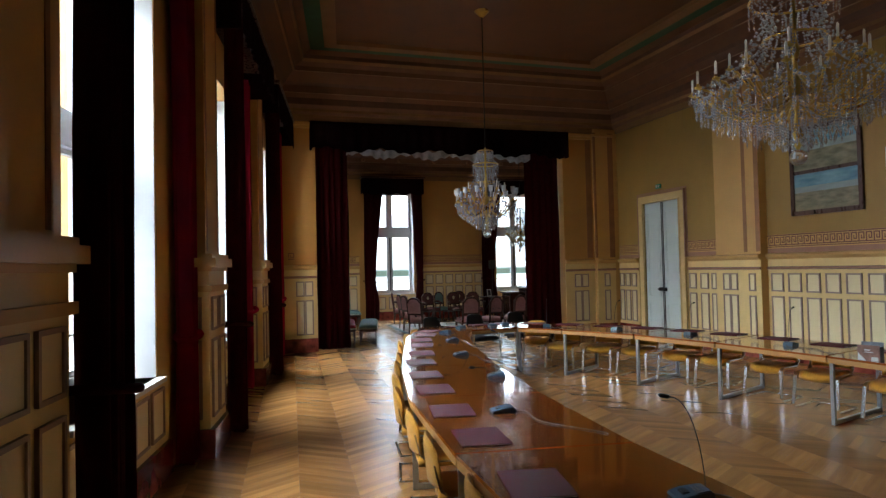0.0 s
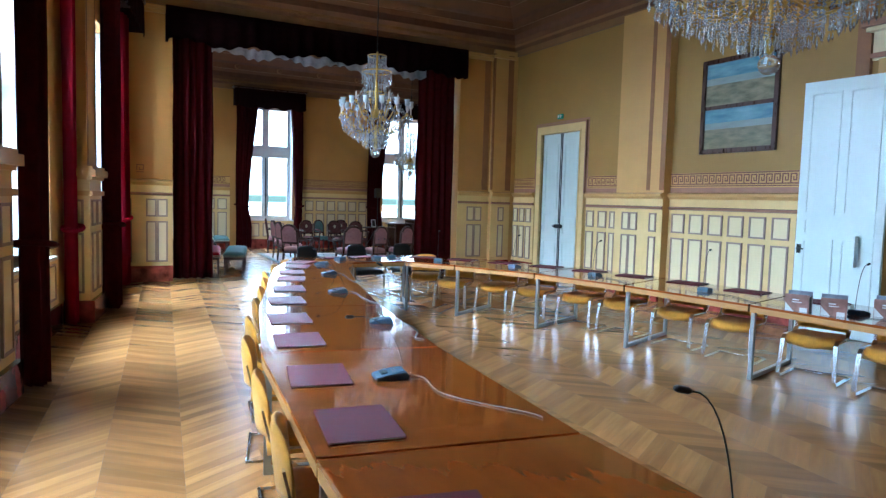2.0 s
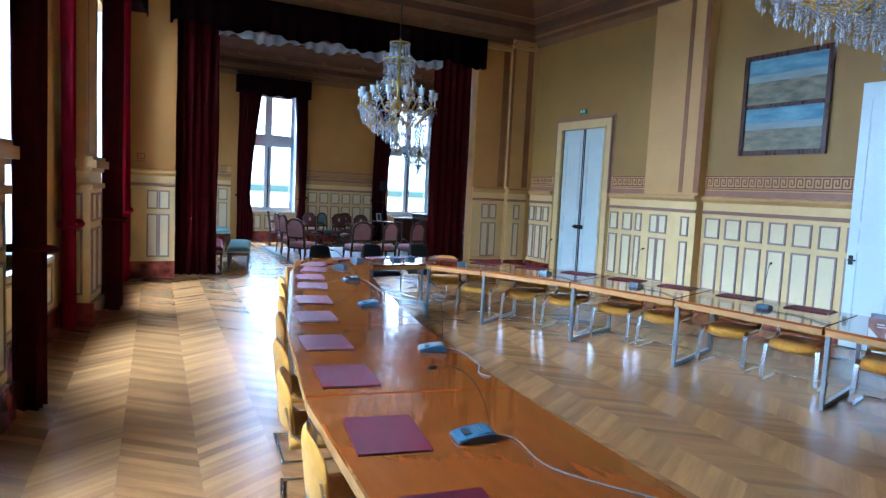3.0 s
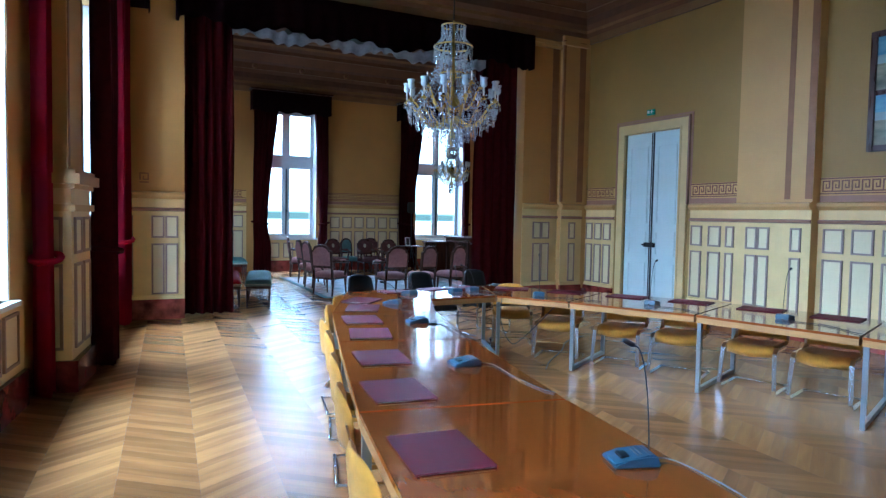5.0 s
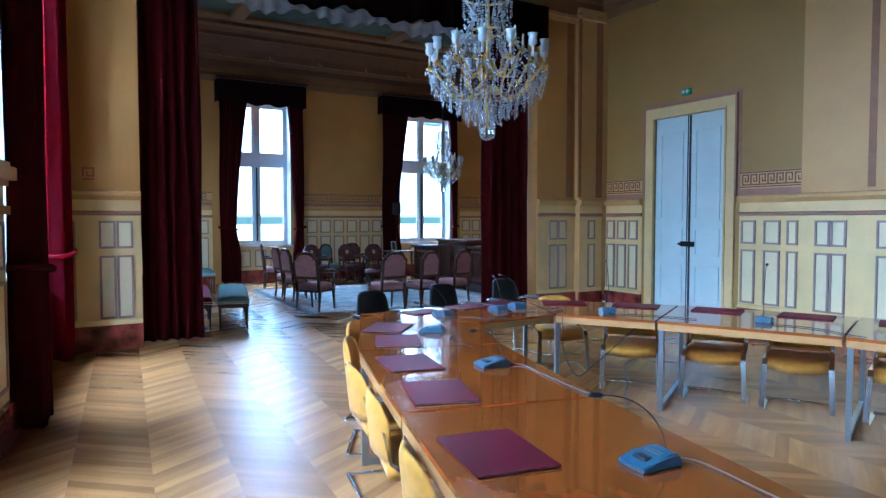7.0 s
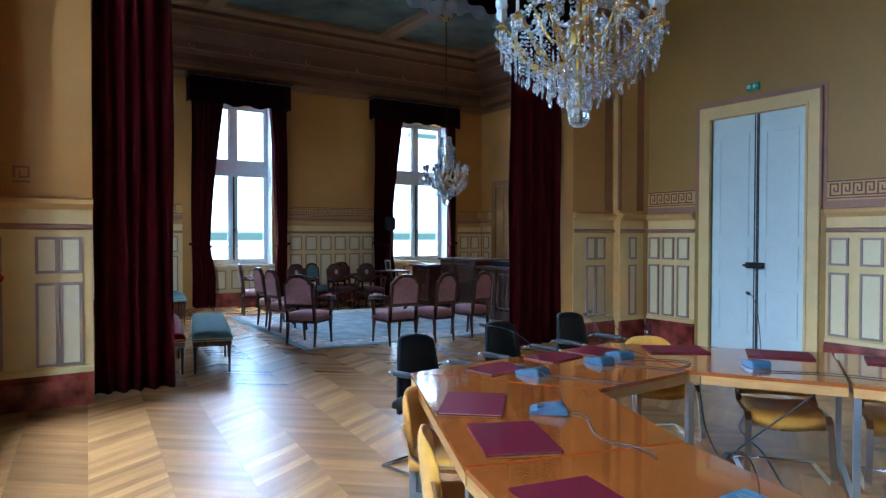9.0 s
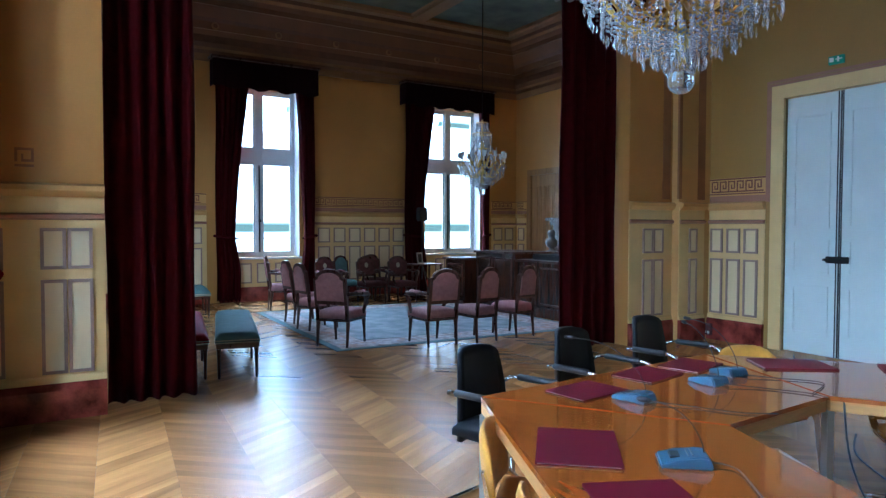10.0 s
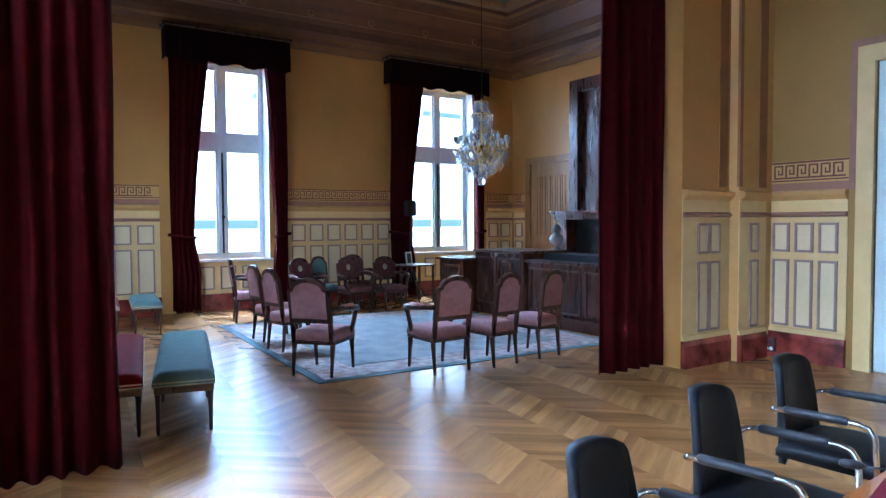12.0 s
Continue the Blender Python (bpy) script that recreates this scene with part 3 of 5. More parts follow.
def window(name, m, c, w, z0, z1, zt, label, mull=0.075, deep=0.29):
    """A casement with a mullion, a transom at zt and four panes; frame at v=0 in m."""
    t = thing(name, label, "window", m, kind="structure")
    fr = 0.07
    part("window_frame", boxes((c - w, 0, z0, c - w + fr, 0.1, z1), (c + w - fr, 0, z0, c + w, 0.1, z1), (c - w + fr, 0, z0, c + w - fr, 0.1, z0 + fr), (c - w + fr, 0, z1 - fr, c + w - fr, 0.1, z1)), FRAMEWHITE, t)
    part("mullion", boxes((c - mull, -0.02, z0 + fr, c + mull, 0.12, z1 - fr)), FRAMEWHITE, t)
    part("transom", boxes((c - w + fr, -0.03, zt - 0.14, c - mull, 0.12, zt + 0.14), (c + mull, -0.03, zt - 0.14, c + w - fr, 0.12, zt + 0.14)), FRAMEWHITE, t)
    for s in (-1, 1):
        for a, b in ((z0 + fr, zt - 0.14), (zt + 0.14, z1 - fr)):
            x0, x1 = sorted((c + s * mull, c + s * (w - fr)))
            part("sash", boxes((x0, 0.02, a, x0 + 0.035, 0.07, b), (x1 - 0.035, 0.02, a, x1, 0.07, b), (x0 + 0.035, 0.02, a, x1 - 0.035, 0.07, a + 0.045), (x0 + 0.035, 0.02, b - 0.045, x1 - 0.035, 0.07, b)), FRAMEWHITE, t)
            if a < 1.5:
                part("glazing_bar", boxes((x0 + 0.035, 0.03, a + 0.32, x1 - 0.035, 0.055, a + 0.34)), FRAMEWHITE, t)
            p = part("pane", boxes((x0 + 0.03, 0.042, a + 0.04, x1 - 0.03, 0.047, b - 0.04)), PANE, t)
            p.visible_shadow = False
    part("window_sill", boxes((c - w - 0.03, -deep - 0.08, z0 - 0.04, c + w + 0.03, 0.0, z0 + 0.0)), FRAMEWHITE, t)
    part("reveal", boxes((c - w - 0.004, -deep, z0, c - w + 0.012, 0.0, z1), (c + w - 0.012, -deep, z0, c + w + 0.004, 0.0, z1)), FRAMEWHITE, t, "white painted reveal")
    part("espagnolette", boxes((c - 0.015, -0.045, z0 + 0.1, c + 0.015, -0.02, zt - 0.2), (c - 0.03, -0.07, z0 + 0.75, c + 0.03, -0.045, z0 + 0.80)), BLACKPLASTIC, t)
    return t


window("window_1", NORTH @ pose(0, 0.30, 0), 4.20, 0.80, 0.92, 4.50, 3.08, "tall white casement window glowing with daylight")
window("window_2", NORTH @ pose(0, 0.30, 0), 8.95, 0.82, 0.92, 4.50, 3.08, "tall white casement window glowing with daylight")
for i, c in enumerate((2.2, 5.4)):
    window("window_%d" % (i + 6), pose(0.3, 11.95, 0, 0, 0, 90) @ pose(0, 0.15, 0), c, 0.70, 0.9, 4.15, 2.87, "tall white casement window in the side wall", deep=0.14)
for i, (c, w) in enumerate(WINS):
    window("window_%d" % (i + 3), WEST @ pose(0, WB + 0.58, 0), c, w, 0.9, 4.3, 2.95, "tall white casement window in a deep reveal", deep=0.57)


def leaf_panels(bm, x0, x1, y, rows, mat=0):
    for z0, z1 in rows:
        for a, b, c, d in ((x0, z0, x1, z0 + 0.025), (x0, z1 - 0.025, x1, z1), (x0, z0 + 0.025, x0 + 0.025, z1 - 0.025), (x1 - 0.025, z0 + 0.025, x1, z1 - 0.025)):
            box(bm, a, y - 0.012, b, c, y, d, mat)


door = thing("door_1", "closed white double door in an ochre painted surround", "door", EAST @ pose(0, 0, 0), kind="structure")
u0, u1, zt = 1.38, 2.71, 3.19
part("casing", boxes((u0 - 0.17, -0.035, 0, u0, 0.1, zt + 0.17), (u1, -0.035, 0, u1 + 0.17, 0.1, zt + 0.17), (u0, -0.035, zt, u1, 0.1, zt + 0.17), (u0 - 0.03, -0.05, 0, u0, -0.035, zt + 0.03), (u1, -0.05, 0, u1 + 0.03, -0.035, zt + 0.03), (u0, -0.05, zt, u1, -0.035, zt + 0.03)), DADO, door, "yellow ochre casing")
part("casing_edge", boxes(*[(a - d, -0.01 - h, 1.9, a - d + t, 0, zt + d) for d, t, h in ((0.20, 0.03, 0.03), (0.25, 0.035, 0.0)) for a in (u0,)], *[(u1 + d - t, -0.01 - h, 1.9, u1 + d, 0, zt + d) for d, t, h in ((0.20, 0.03, 0.03), (0.25, 0.035, 0.0))], *[(u0 - d + t, -0.01 - h, zt + d - t, u1 + d - t, 0, zt + d) for d, t, h in ((0.20, 0.03, 0.03), (0.25, 0.035, 0.0))]), ROSE, door, "rose outer moulding")
mid = (u0 + u1) / 2
for s in (-1, 1):
    a, b = (u0 + 0.005, mid - 0.012) if s < 0 else (mid + 0.012, u1 - 0.005)
    bm = boxes((a, 0.03, 0.01, b, 0.075, zt - 0.005))
    leaf_panels(bm, a + 0.1, b - 0.1, 0.03, ((0.25, 0.85), (1.0, 1.42), (1.56, 2.95)))
    part("door_leaf", bm, WHITE, door, "white panelled leaf")
part("meeting_strip", boxes((mid - 0.030, 0.015, 0.01, mid - 0.022, 0.03, zt - 0.01), (mid - 0.012, 0.035, 0.01, mid + 0.012, 0.07, zt - 0.01), (mid + 0.022, 0.015, 0.01, mid + 0.030, 0.03, zt - 0.01)), BLACKPLASTIC, door, "dark espagnolette rod")
part("lock", boxes((mid - 0.13, -0.02, 1.14, mid + 0.13, 0.015, 1.22), (mid - 0.15, -0.05, 1.165, mid - 0.07, -0.02, 1.195), (mid + 0.07, -0.05, 1.165, mid + 0.15, -0.02, 1.195), bevel=0.006), IRON, door, "dark iron lock and handles")

sign = part("exit_sign", boxes((2.02, -0.03, 3.52, 2.20, 0, 3.62), bevel=0.004), EXITGREEN, m=EAST @ pose(-0.11, 0, -0.03))
tagged(sign, "small green exit sign above the door", "sign")
part("pictogram", boxes((2.035, -0.034, 3.55, 2.085, -0.03, 3.60), (2.105, -0.034, 3.57, 2.18, -0.03, 3.582), (2.125, -0.034, 3.545, 2.145, -0.03, 3.605)), PAPER, sign)

portal = thing("door_2", "tall doorway with a white leaf standing open", "door", EAST @ pose(-0.53, 0, 0), kind="structure")
part("casing", boxes((9.10, -0.08, 0, 9.338, 0.1, 3.60), (10.742, -0.08, 0, 10.98, 0.1, 3.60), (9.338, -0.08, 3.372, 10.742, 0.1, 3.60)), STONE, portal)
part("entablature", boxes((9.0, -0.05, 3.60, 11.1, 0, 3.95), (9.0, -0.10, 3.62, 11.1, -0.05, 3.68, 1), (8.96, -0.16, 3.95, 11.14, 0, 4.0), (8.92, -0.22, 4.0, 11.18, 0, 4.08, 1)), [CREAM, ROSE], portal, "cream and rose entablature")
part("reveal", boxes((9.28, 0.1, 0, 9.335, 0.447, 3.376), (10.745, 0.1, 0, 10.80, 0.447, 3.376), (9.335, 0.1, 3.376, 10.745, 0.447, 3.40)), CREAM, portal)
LEAF = pose(9.34, -0.12, 0, 0, 0, 180 + 5)
bm = boxes((0, -0.0225, 0.01, 1.10, 0.0225, 3.40))
leaf_panels(bm, 0.10, 0.50, -0.0225, ((0.2, 1.28), (1.62, 3.25)))
leaf_panels(bm, 0.60, 1.0, -0.0225, ((0.2, 1.28), (1.62, 3.25)))
leaf_panels(bm, 0.10, 1.0, -0.0225, ((1.34, 1.56),))
for v in bm.verts:
    v.co.y = -v.co.y
lf = part("door_leaf", bm, WHITE, portal, "white panelled leaf standing open", LEAF)
part("door_handle", boxes((1.02, 0.0225, 1.08, 1.07, 0.04, 1.20), (0.98, 0.04, 1.13, 1.07, 0.06, 1.15)), IRON, lf)
part("push_plate", boxes((0.28, 0.03, 0.95, 0.30, 0.12, 1.35)), WHITE, lf)

hall = thing("stair_hall", "dim green stair hall seen through the doorway", "hall", kind="structure")
part("hall_floor", boxes((9.05, -2.2, -0.05, 13.2, 5.5, 0.0)), OAKDOOR, hall)
part("hall_wall", boxes((13.2, -2.2, 0, 13.4, 5.5, 4.6), (9.05, 5.5, 0, 13.4, 5.7, 4.6), (9.05, -2.4, 0, 13.4, -2.2, 4.6)), HALLGREEN, hall)
part("hall_ceiling", boxes((9.05, -2.4, 4.6, 13.4, 5.7, 4.7)), CREAM, hall)
part("hall_cornice", boxes((12.9, -2.2, 4.3, 13.2, 5.5, 4.42), (13.0, -2.2, 4.1, 13.2, 5.5, 4.2)), CREAM, hall)
rail = thing("stair_railing", "black wrought iron stair railing with scrolls", "railing")
part("handrail", boxes((10.9, -1.8, 0.98, 10.97, 4.6, 1.03)), DARKWOOD, rail)
for i in range(16):
    y = -1.7 + i * 0.4
    bm = tube(bmesh.new(), [(10.93, y, 0.0), (10.93, y, 0.98)], 0.010, 6)
    pts = [(10.93, y + 0.2 + (0.16 - 0.009 * k) * math.cos(k * 0.55), 0.5 + (0.30 - 0.017 * k) * math.sin(k * 0.55)) for k in range(16)]
    tube(bm, pts, 0.008, 5)
    part("baluster", bm, IRON, rail)

far_door = thing("door_3", "closed varnished oak door with upright panels", "door", FAREAST, kind="structure")
bm = boxes((0.68, -0.03, 0, 2.02, 0.0, 2.90))
for k in range(6):
    leaf_panels(bm, 0.90 + k * 0.16, 1.03 + k * 0.16, -0.03, ((0.2, 1.1), (1.25, 2.6)))
part("door_leaf", bm, OAKDOOR, far_door)
part("casing", boxes((0.56, -0.08, 0, 0.70, 0, 3.02), (2.0, -0.08, 0, 2.14, 0, 3.02), (0.70, -0.08, 2.88, 2.0, 0, 3.02)), OAKDOOR, far_door)

mantel = thing("fireplace", "dark carved fireplace with a tall dark overmantel panel", "fireplace", FAREAST)
part("jamb", boxes((1.98, -0.42, 0, 2.25, 0, 1.62), bevel=0.01), DARKWOOD, mantel)
part("jamb", boxes((3.65, -0.42, 0, 3.92, 0, 1.62), bevel=0.01), DARKWOOD, mantel)
part("hearth_back", boxes((2.25, -0.12, 0, 3.65, 0, 1.62)), IRON, mantel)
part("shelf", boxes((1.80, -0.52, 1.72, 4.1, 0, 1.79), (1.9, -0.46, 1.62, 4.0, 0, 1.72), bevel=0.01), DARKWOOD, mantel)
part("overmantel_frame", boxes((2.05, -0.16, 1.79, 2.30, 0, 4.5), (3.60, -0.16, 1.79, 3.85, 0, 4.5), (2.30, -0.16, 4.25, 3.60, 0, 4.5), bevel=0.01), DARKWOOD, mantel)
part("overmantel_panel", boxes((2.30, -0.03, 1.79, 3.60, -0.01, 4.25)), DARKWOOD, mantel, "dark wooden overmantel panel")
bust = thing("bust", "pale stone ornament on the shelf behind the desk", "ornament", pose(10.55, 16.85, 1.0) @ Matrix.Scale(0.8, 4))
bm = lathe(bmesh.new(), [(0.13, 0.0), (0.14, 0.02), (0.07, 0.06), (0.06, 0.10), (0.14, 0.16), (0.19, 0.26), (0.16, 0.36), (0.09, 0.40), (0.10, 0.46), (0.12, 0.52), (0.10, 0.60), (0.04, 0.64)], 14)
part("bust_body", bm, STONEGREY, bust)
ped = thing("pedestal_stand", "dark wooden pedestal carrying the ornament", "pedestal", pose(10.55, 16.85, 0))
part("column", boxes((-0.2, -0.2, 0, 0.2, 0.2, 0.08), (-0.15, -0.15, 0.08, 0.15, 0.15, 0.92), (-0.19, -0.19, 0.92, 0.19, 0.19, 1.0), bevel=0.008), DARKWOOD, ped)

# ---- curtains ----


def curtain(name, m, u0, u1, z0, z1, folds, label, amp=0.05, tie=0.0, pull=0, mat=None, hem=0.02, seed=0, slim=0.55):
    """A hanging pleated curtain with thickness. pull -1 or 1: gathered to the u0 or u1 side at the height tie."""
    rng = random.Random(seed)
    nu, nz = folds * 8, 22
    ph = [rng.uniform(-1.2, 1.2) for _ in range(folds + 1)]
    am = [rng.uniform(0.35, 1.3) for _ in range(folds + 1)]
    bm = bmesh.new()
    sheets = []
    for off in (0.0, 0.014):
        rows = []
        for j in range(nz + 1):
            z = z0 + (z1 - z0) * j / nz
            k = 1.0
            if pull:
                q = (z - tie) / ((z1 - tie) if z > tie else (tie - z0))
                k = slim + (1 - slim) * q ** 1.1 if q > 0 else slim + (0.9 - slim) * 0.5 * min(1, -q * 2)
            row = []
            for i in range(nu + 1):
                s = i / nu
                f = s * folds
                n = min(int(f), folds - 1)
                a = amp * (am[n] * (1 - (f - n)) + am[n + 1] * (f - n))
                v = a * math.sin(2 * math.pi * f + ph[n] * (1 - (f - n)) + ph[n + 1] * (f - n) + 0.25 * math.sin(z * 1.3 + n))
                w = u1 - u0
                u = u0 + w * s if not pull else (u1 - w * k * (1 - s) if pull > 0 else u0 + w * k * s)
                u += 0.012 * math.sin(z * 2 + f * 3)
                zz = z + (hem * math.sin(2 * math.pi * f) if j == 0 else 0)
                row.append(bm.verts.new((u, v + off, zz)))
            rows.append(row)
        sheets.append(rows)
        for j in range(nz):
            for i in range(nu):
                bm.faces.new((rows[j][i], rows[j][i + 1], rows[j + 1][i + 1], rows[j + 1][i])).smooth = True
    a, b = sheets
    for i in range(nu):
        for j in (0, nz):
            bm.faces.new((a[j][i], a[j][i + 1], b[j][i + 1], b[j][i]))
    for j in range(nz):
        for i in (0, nu):
            bm.faces.new((a[j][i], a[j + 1][i], b[j + 1][i], b[j][i]))
    t = thing(name, label, "curtain", m)
    part("drape", bm, mat or VELVET, t)
    if pull:
        w = (u1 - u0) * slim
        cu = u1 - w / 2 if pull > 0 else u0 + w / 2
        pts = [(cu + (w / 2 + 0.03) * math.cos(q), (amp + 0.05) * math.sin(q), tie + 0.03 * math.cos(q) * pull) for q in [2 * math.pi * k / 20 for k in range(20)]]
        part("tieback", tube(bmesh.new(), pts, 0.028, 6, closed=True), mat or VELVET, t, "velvet tieback")
    return t


def pelmet(m, u0, u1, z0, z1, depth, label):
    t = thing("pelmet", label, "pelmet", m)
    part("board", boxes((u0, -depth, z1 - 0.10, u1, 0, z1), (u0 - 0.05, -depth - 0.05, z1, u1 + 0.05, 0, z1 + 0.05), bevel=0.008), DARKWOOD, t)
    bm = bmesh.new()
    n = int((u1 - u0) * 22)
    top, bot = [], []
    for i in range(n + 1):
        u = u0 + (u1 - u0) * i / n
        v = -depth - 0.02 - 0.018 * math.sin(i * 1.9)
        top.append(bm.verts.new((u, v, z1 - 0.02)))
        bot.append(bm.verts.new((u, v - 0.01, z0 + 0.03 * math.sin(i * 0.55))))
    for i in range(n):
        bm.faces.new((bot[i], bot[i + 1], top[i + 1], top[i])).smooth = True
    bmesh.ops.solidify(bm, geom=bm.faces[:], thickness=0.012)
    for s in (u0, u1):
        box(bm, s - 0.006, -depth - 0.02, z0 + 0.04, s + 0.006, 0, z1 - 0.02)
    part("valance", bm, VELVET_DARKER, t, "dark velvet valance")
    return t


pelmet(NORTH, 3.15, 5.32, 4.36, 4.93, 0.30, "dark velvet pelmet above the window")
pelmet(NORTH, 7.46, 9.95, 4.40, 4.93, 0.30, "dark velvet pelmet above the window")
LC = "dark red velvet curtain tied back beside the window"
curtain("curtain", NORTH @ pose(0, -0.16, 0), 3.20, 3.88, 0.04, 4.55, 6, LC, tie=1.35, pull=-1, seed=1)
curtain("curtain", NORTH @ pose(0, -0.16, 0), 4.88, 5.30, 0.04, 4.55, 5, LC, tie=1.35, pull=1, seed=2)
curtain("curtain", NORTH @ pose(0, -0.16, 0), 7.52, 8.30, 0.04, 4.55, 6, LC, tie=1.35, pull=-1, seed=3)
curtain("curtain", NORTH @ pose(0, -0.16, 0), 9.62, 9.92, 0.04, 4.55, 5, LC, tie=1.35, pull=1, seed=4)
for k, (near, far) in enumerate((((-7.96, -7.58), (-5.16, -4.80)), ((-3.92, -3.52), (-1.20, -0.84)), ((0.04, 0.50), (2.52, 3.06)))):
    pelmet(WEST @ pose(0, WB, 0), near[0], far[1], 4.45, 5.0, 0.50, "dark velvet pelmet above the window")
    curtain("curtain", WEST @ pose(0, -0.10, 0), *near, 0.04, 4.7, 5, LC, tie=1.2, pull=-1, seed=10 + k, amp=0.10, slim=0.85)
    last = k == 2   # beside the partition the cloth hangs fuller
    curtain("curtain", WEST @ pose(0, 0.10 if last else 0.16, 0), *far, 0.04, 4.7, 5, LC, tie=1.2, pull=1, seed=20 + k, amp=0.08 if last else 0.06, slim=0.88 if last else 0.62, mat=LIT_VELVET)
    c = WINS[k][0] - WINS[k][1] + 0.72
    curtain("net_curtain", WEST @ pose(0, 0.42, 0), c - 0.70, c - 0.48, 0.95, 4.3, 3, "white voile hanging at the window", tie=1.2, mat=VOILE, amp=0.03, seed=30 + k)
# the great opening
GC = "heavy dark red velvet portiere hanging to the floor"
curtain("curtain", PART @ pose(0, 0.22, 0), 1.62, 2.36, 0.02, 4.95, 5, GC, amp=0.06, hem=0.004, seed=41)
curtain("curtain", PART @ pose(0, 0.22, 0), 6.76, 7.70, 0.02, 4.95, 5, GC, amp=0.06, hem=0.004, seed=42)
val = thing("pelmet", "wide dark velvet valance with a pale lining edge over the opening", "pelmet", PART)
bm = bmesh.new()
rows = []
n = 150
for j in range(7):
    row = []
    for i in range(n + 1):
        u = 1.50 + (7.80 - 1.50) * i / n
        s = math.sin(i * 0.9 + 0.4 * math.sin(i * 0.13))
        drop = 4.46 + 0.05 * math.sin(i * 0.21) + 0.015 * s
        row.append(bm.verts.new((u, -0.16 - 0.035 * s * (1 - j / 8), drop + (5.08 - drop) * j / 6)))
    rows.append(row)
for j in range(6):
    for i in range(n):
        bm.faces.new((rows[j][i], rows[j][i + 1], rows[j + 1][i + 1], rows[j + 1][i])).smooth = True
bmesh.ops.solidify(bm, geom=bm.faces[:], thickness=0.02)
part("valance", bm, VELVET_DARKER, val)
bm = bmesh.new()
rows = []
for j in range(3):
    row = []
    for i in range(n + 1):
        u = 2.3 + (6.85 - 2.3) * i / n
        s = math.sin(i * 0.8 + 1.1 * math.sin(i * 0.23))
        row.append(bm.verts.new((u, 0.04 - 0.03 * s, 4.36 + 0.05 * math.sin(i * 0.17) + 0.02 * s + 0.10 * j)))
    rows.append(row)
for j in range(2):
    for i in range(n):
        bm.faces.new((rows[j][i], rows[j][i + 1], rows[j + 1][i + 1], rows[j + 1][i])).smooth = True
bmesh.ops.solidify(bm, geom=bm.faces[:], thickness=0.008)
part("lining", bm, LINING, val, "crumpled pale lining edge")
for x in (1.48, 7.78):
    part("side_return", boxes((x, -0.16, 4.45, x + 0.04, 0, 5.08)), VELVET_DARKER, val)

# ---- the ring of tables ----
LEFT = [((0.30, -5.2), (1.38, -5.3)), ((0.32, -3.42), (1.40, -3.55)), ((0.36, -1.66), (1.44, -1.80)), ((0.44, 0.10), (1.50, -0.07)), ((0.60, 1.74), (1.67, 1.53)), ((0.93, 3.36), (1.94, 3.16)), ((1.36, 4.95), (2.29, 4.72)), ((1.73, 6.27), (2.66, 6.03)), ((2.38, 7.78), (3.02, 6.85))]
RIGHT = [((4.25, 7.92), (3.85, 6.90)), ((5.27, 6.76), (4.30, 6.18)), ((5.95, 5.46), (4.86, 5.00)), ((6.32, 4.10), (5.18, 3.66)), ((6.46, 2.45), (5.34, 2.12)), ((6.53, 0.80), (5.42, 0.55)), ((6.57, -0.95), (5.47, -1.10)), ((6.60, -2.7), (5.50, -2.75))]
TT = 0.74


def table(a, b, group, label, both=False):
    """A table between two seams, each (outer, inner)."""
    cen = Vector(((a[0][0] + a[1][0] + b[0][0] + b[1][0]) / 4, (a[0][1] + a[1][1] + b[0][1] + b[1][1]) / 4))
    t = thing("conference_table", label, "table", pose(cen.x, cen.y, 0), group)
    poly = [Vector(p) - cen for p in (a[0], a[1], b[1], b[0])]
    if (poly[1] - poly[0]).cross(poly[2] - poly[1]) < 0:
        poly = poly[::-1]
    q = inset(poly, 0.010)
    part("tabletop", prism(bmesh.new(), [tuple(p) for p in q], TT - 0.022, TT, 0), TABLEWOOD, t, "orange varnished top")
    part("edge_band", prism(bmesh.new(), [tuple(p) for p in inset(poly, 0.012)], TT - 0.075, TT - 0.022), EDGEWOOD, t, "pale wood edge")
    for s, e in ((a, b), (b, a)) if both else ((a, b),):
        o, i = Vector(s[0]) - cen, Vector(s[1]) - cen
        mid = ((Vector(e[0]) + Vector(e[1])) / 2 - cen)
        d = (i - o).normalized()
        n = Vector((-d.y, d.x))
        if n.dot(mid) < n.dot(o):
            n = -n
        o2, i2 = o + d * 0.05 + n * 0.035, i - d * 0.05 + n * 0.035
        bm = bmesh.new()
        for p in (o2, i2):
            prism(bm, [tuple(p + d * x * 0.022 + n * y * 0.018) for x, y in ((-1, -1), (1, -1), (1, 1), (-1, 1))], 0.0, TT - 0.075)
        prism(bm, [tuple(p) for p in (o2 + d * 0.022 - n * 0.018, i2 - d * 0.022 - n * 0.018, i2 - d * 0.022 + n * 0.018, o2 + d * 0.022 + n * 0.018)], 0.005, 0.045)
        part("leg_frame", bm, STEEL, t, "grey steel leg frame")
    return t


TL = "orange varnished conference table on grey steel legs"
for a, b in zip(LEFT, LEFT[1:]):
    table(a, b, "tables of the conference ring", TL, a is LEFT[-2])
table(LEFT[-1], RIGHT[0], "tables of the conference ring", "orange varnished trapezoid table closing the conference ring")
for a, b in zip(RIGHT, RIGHT[1:]):
    table(a, b, "tables of the conference ring", TL, b is RIGHT[-1])

# ---- chairs and seats ----


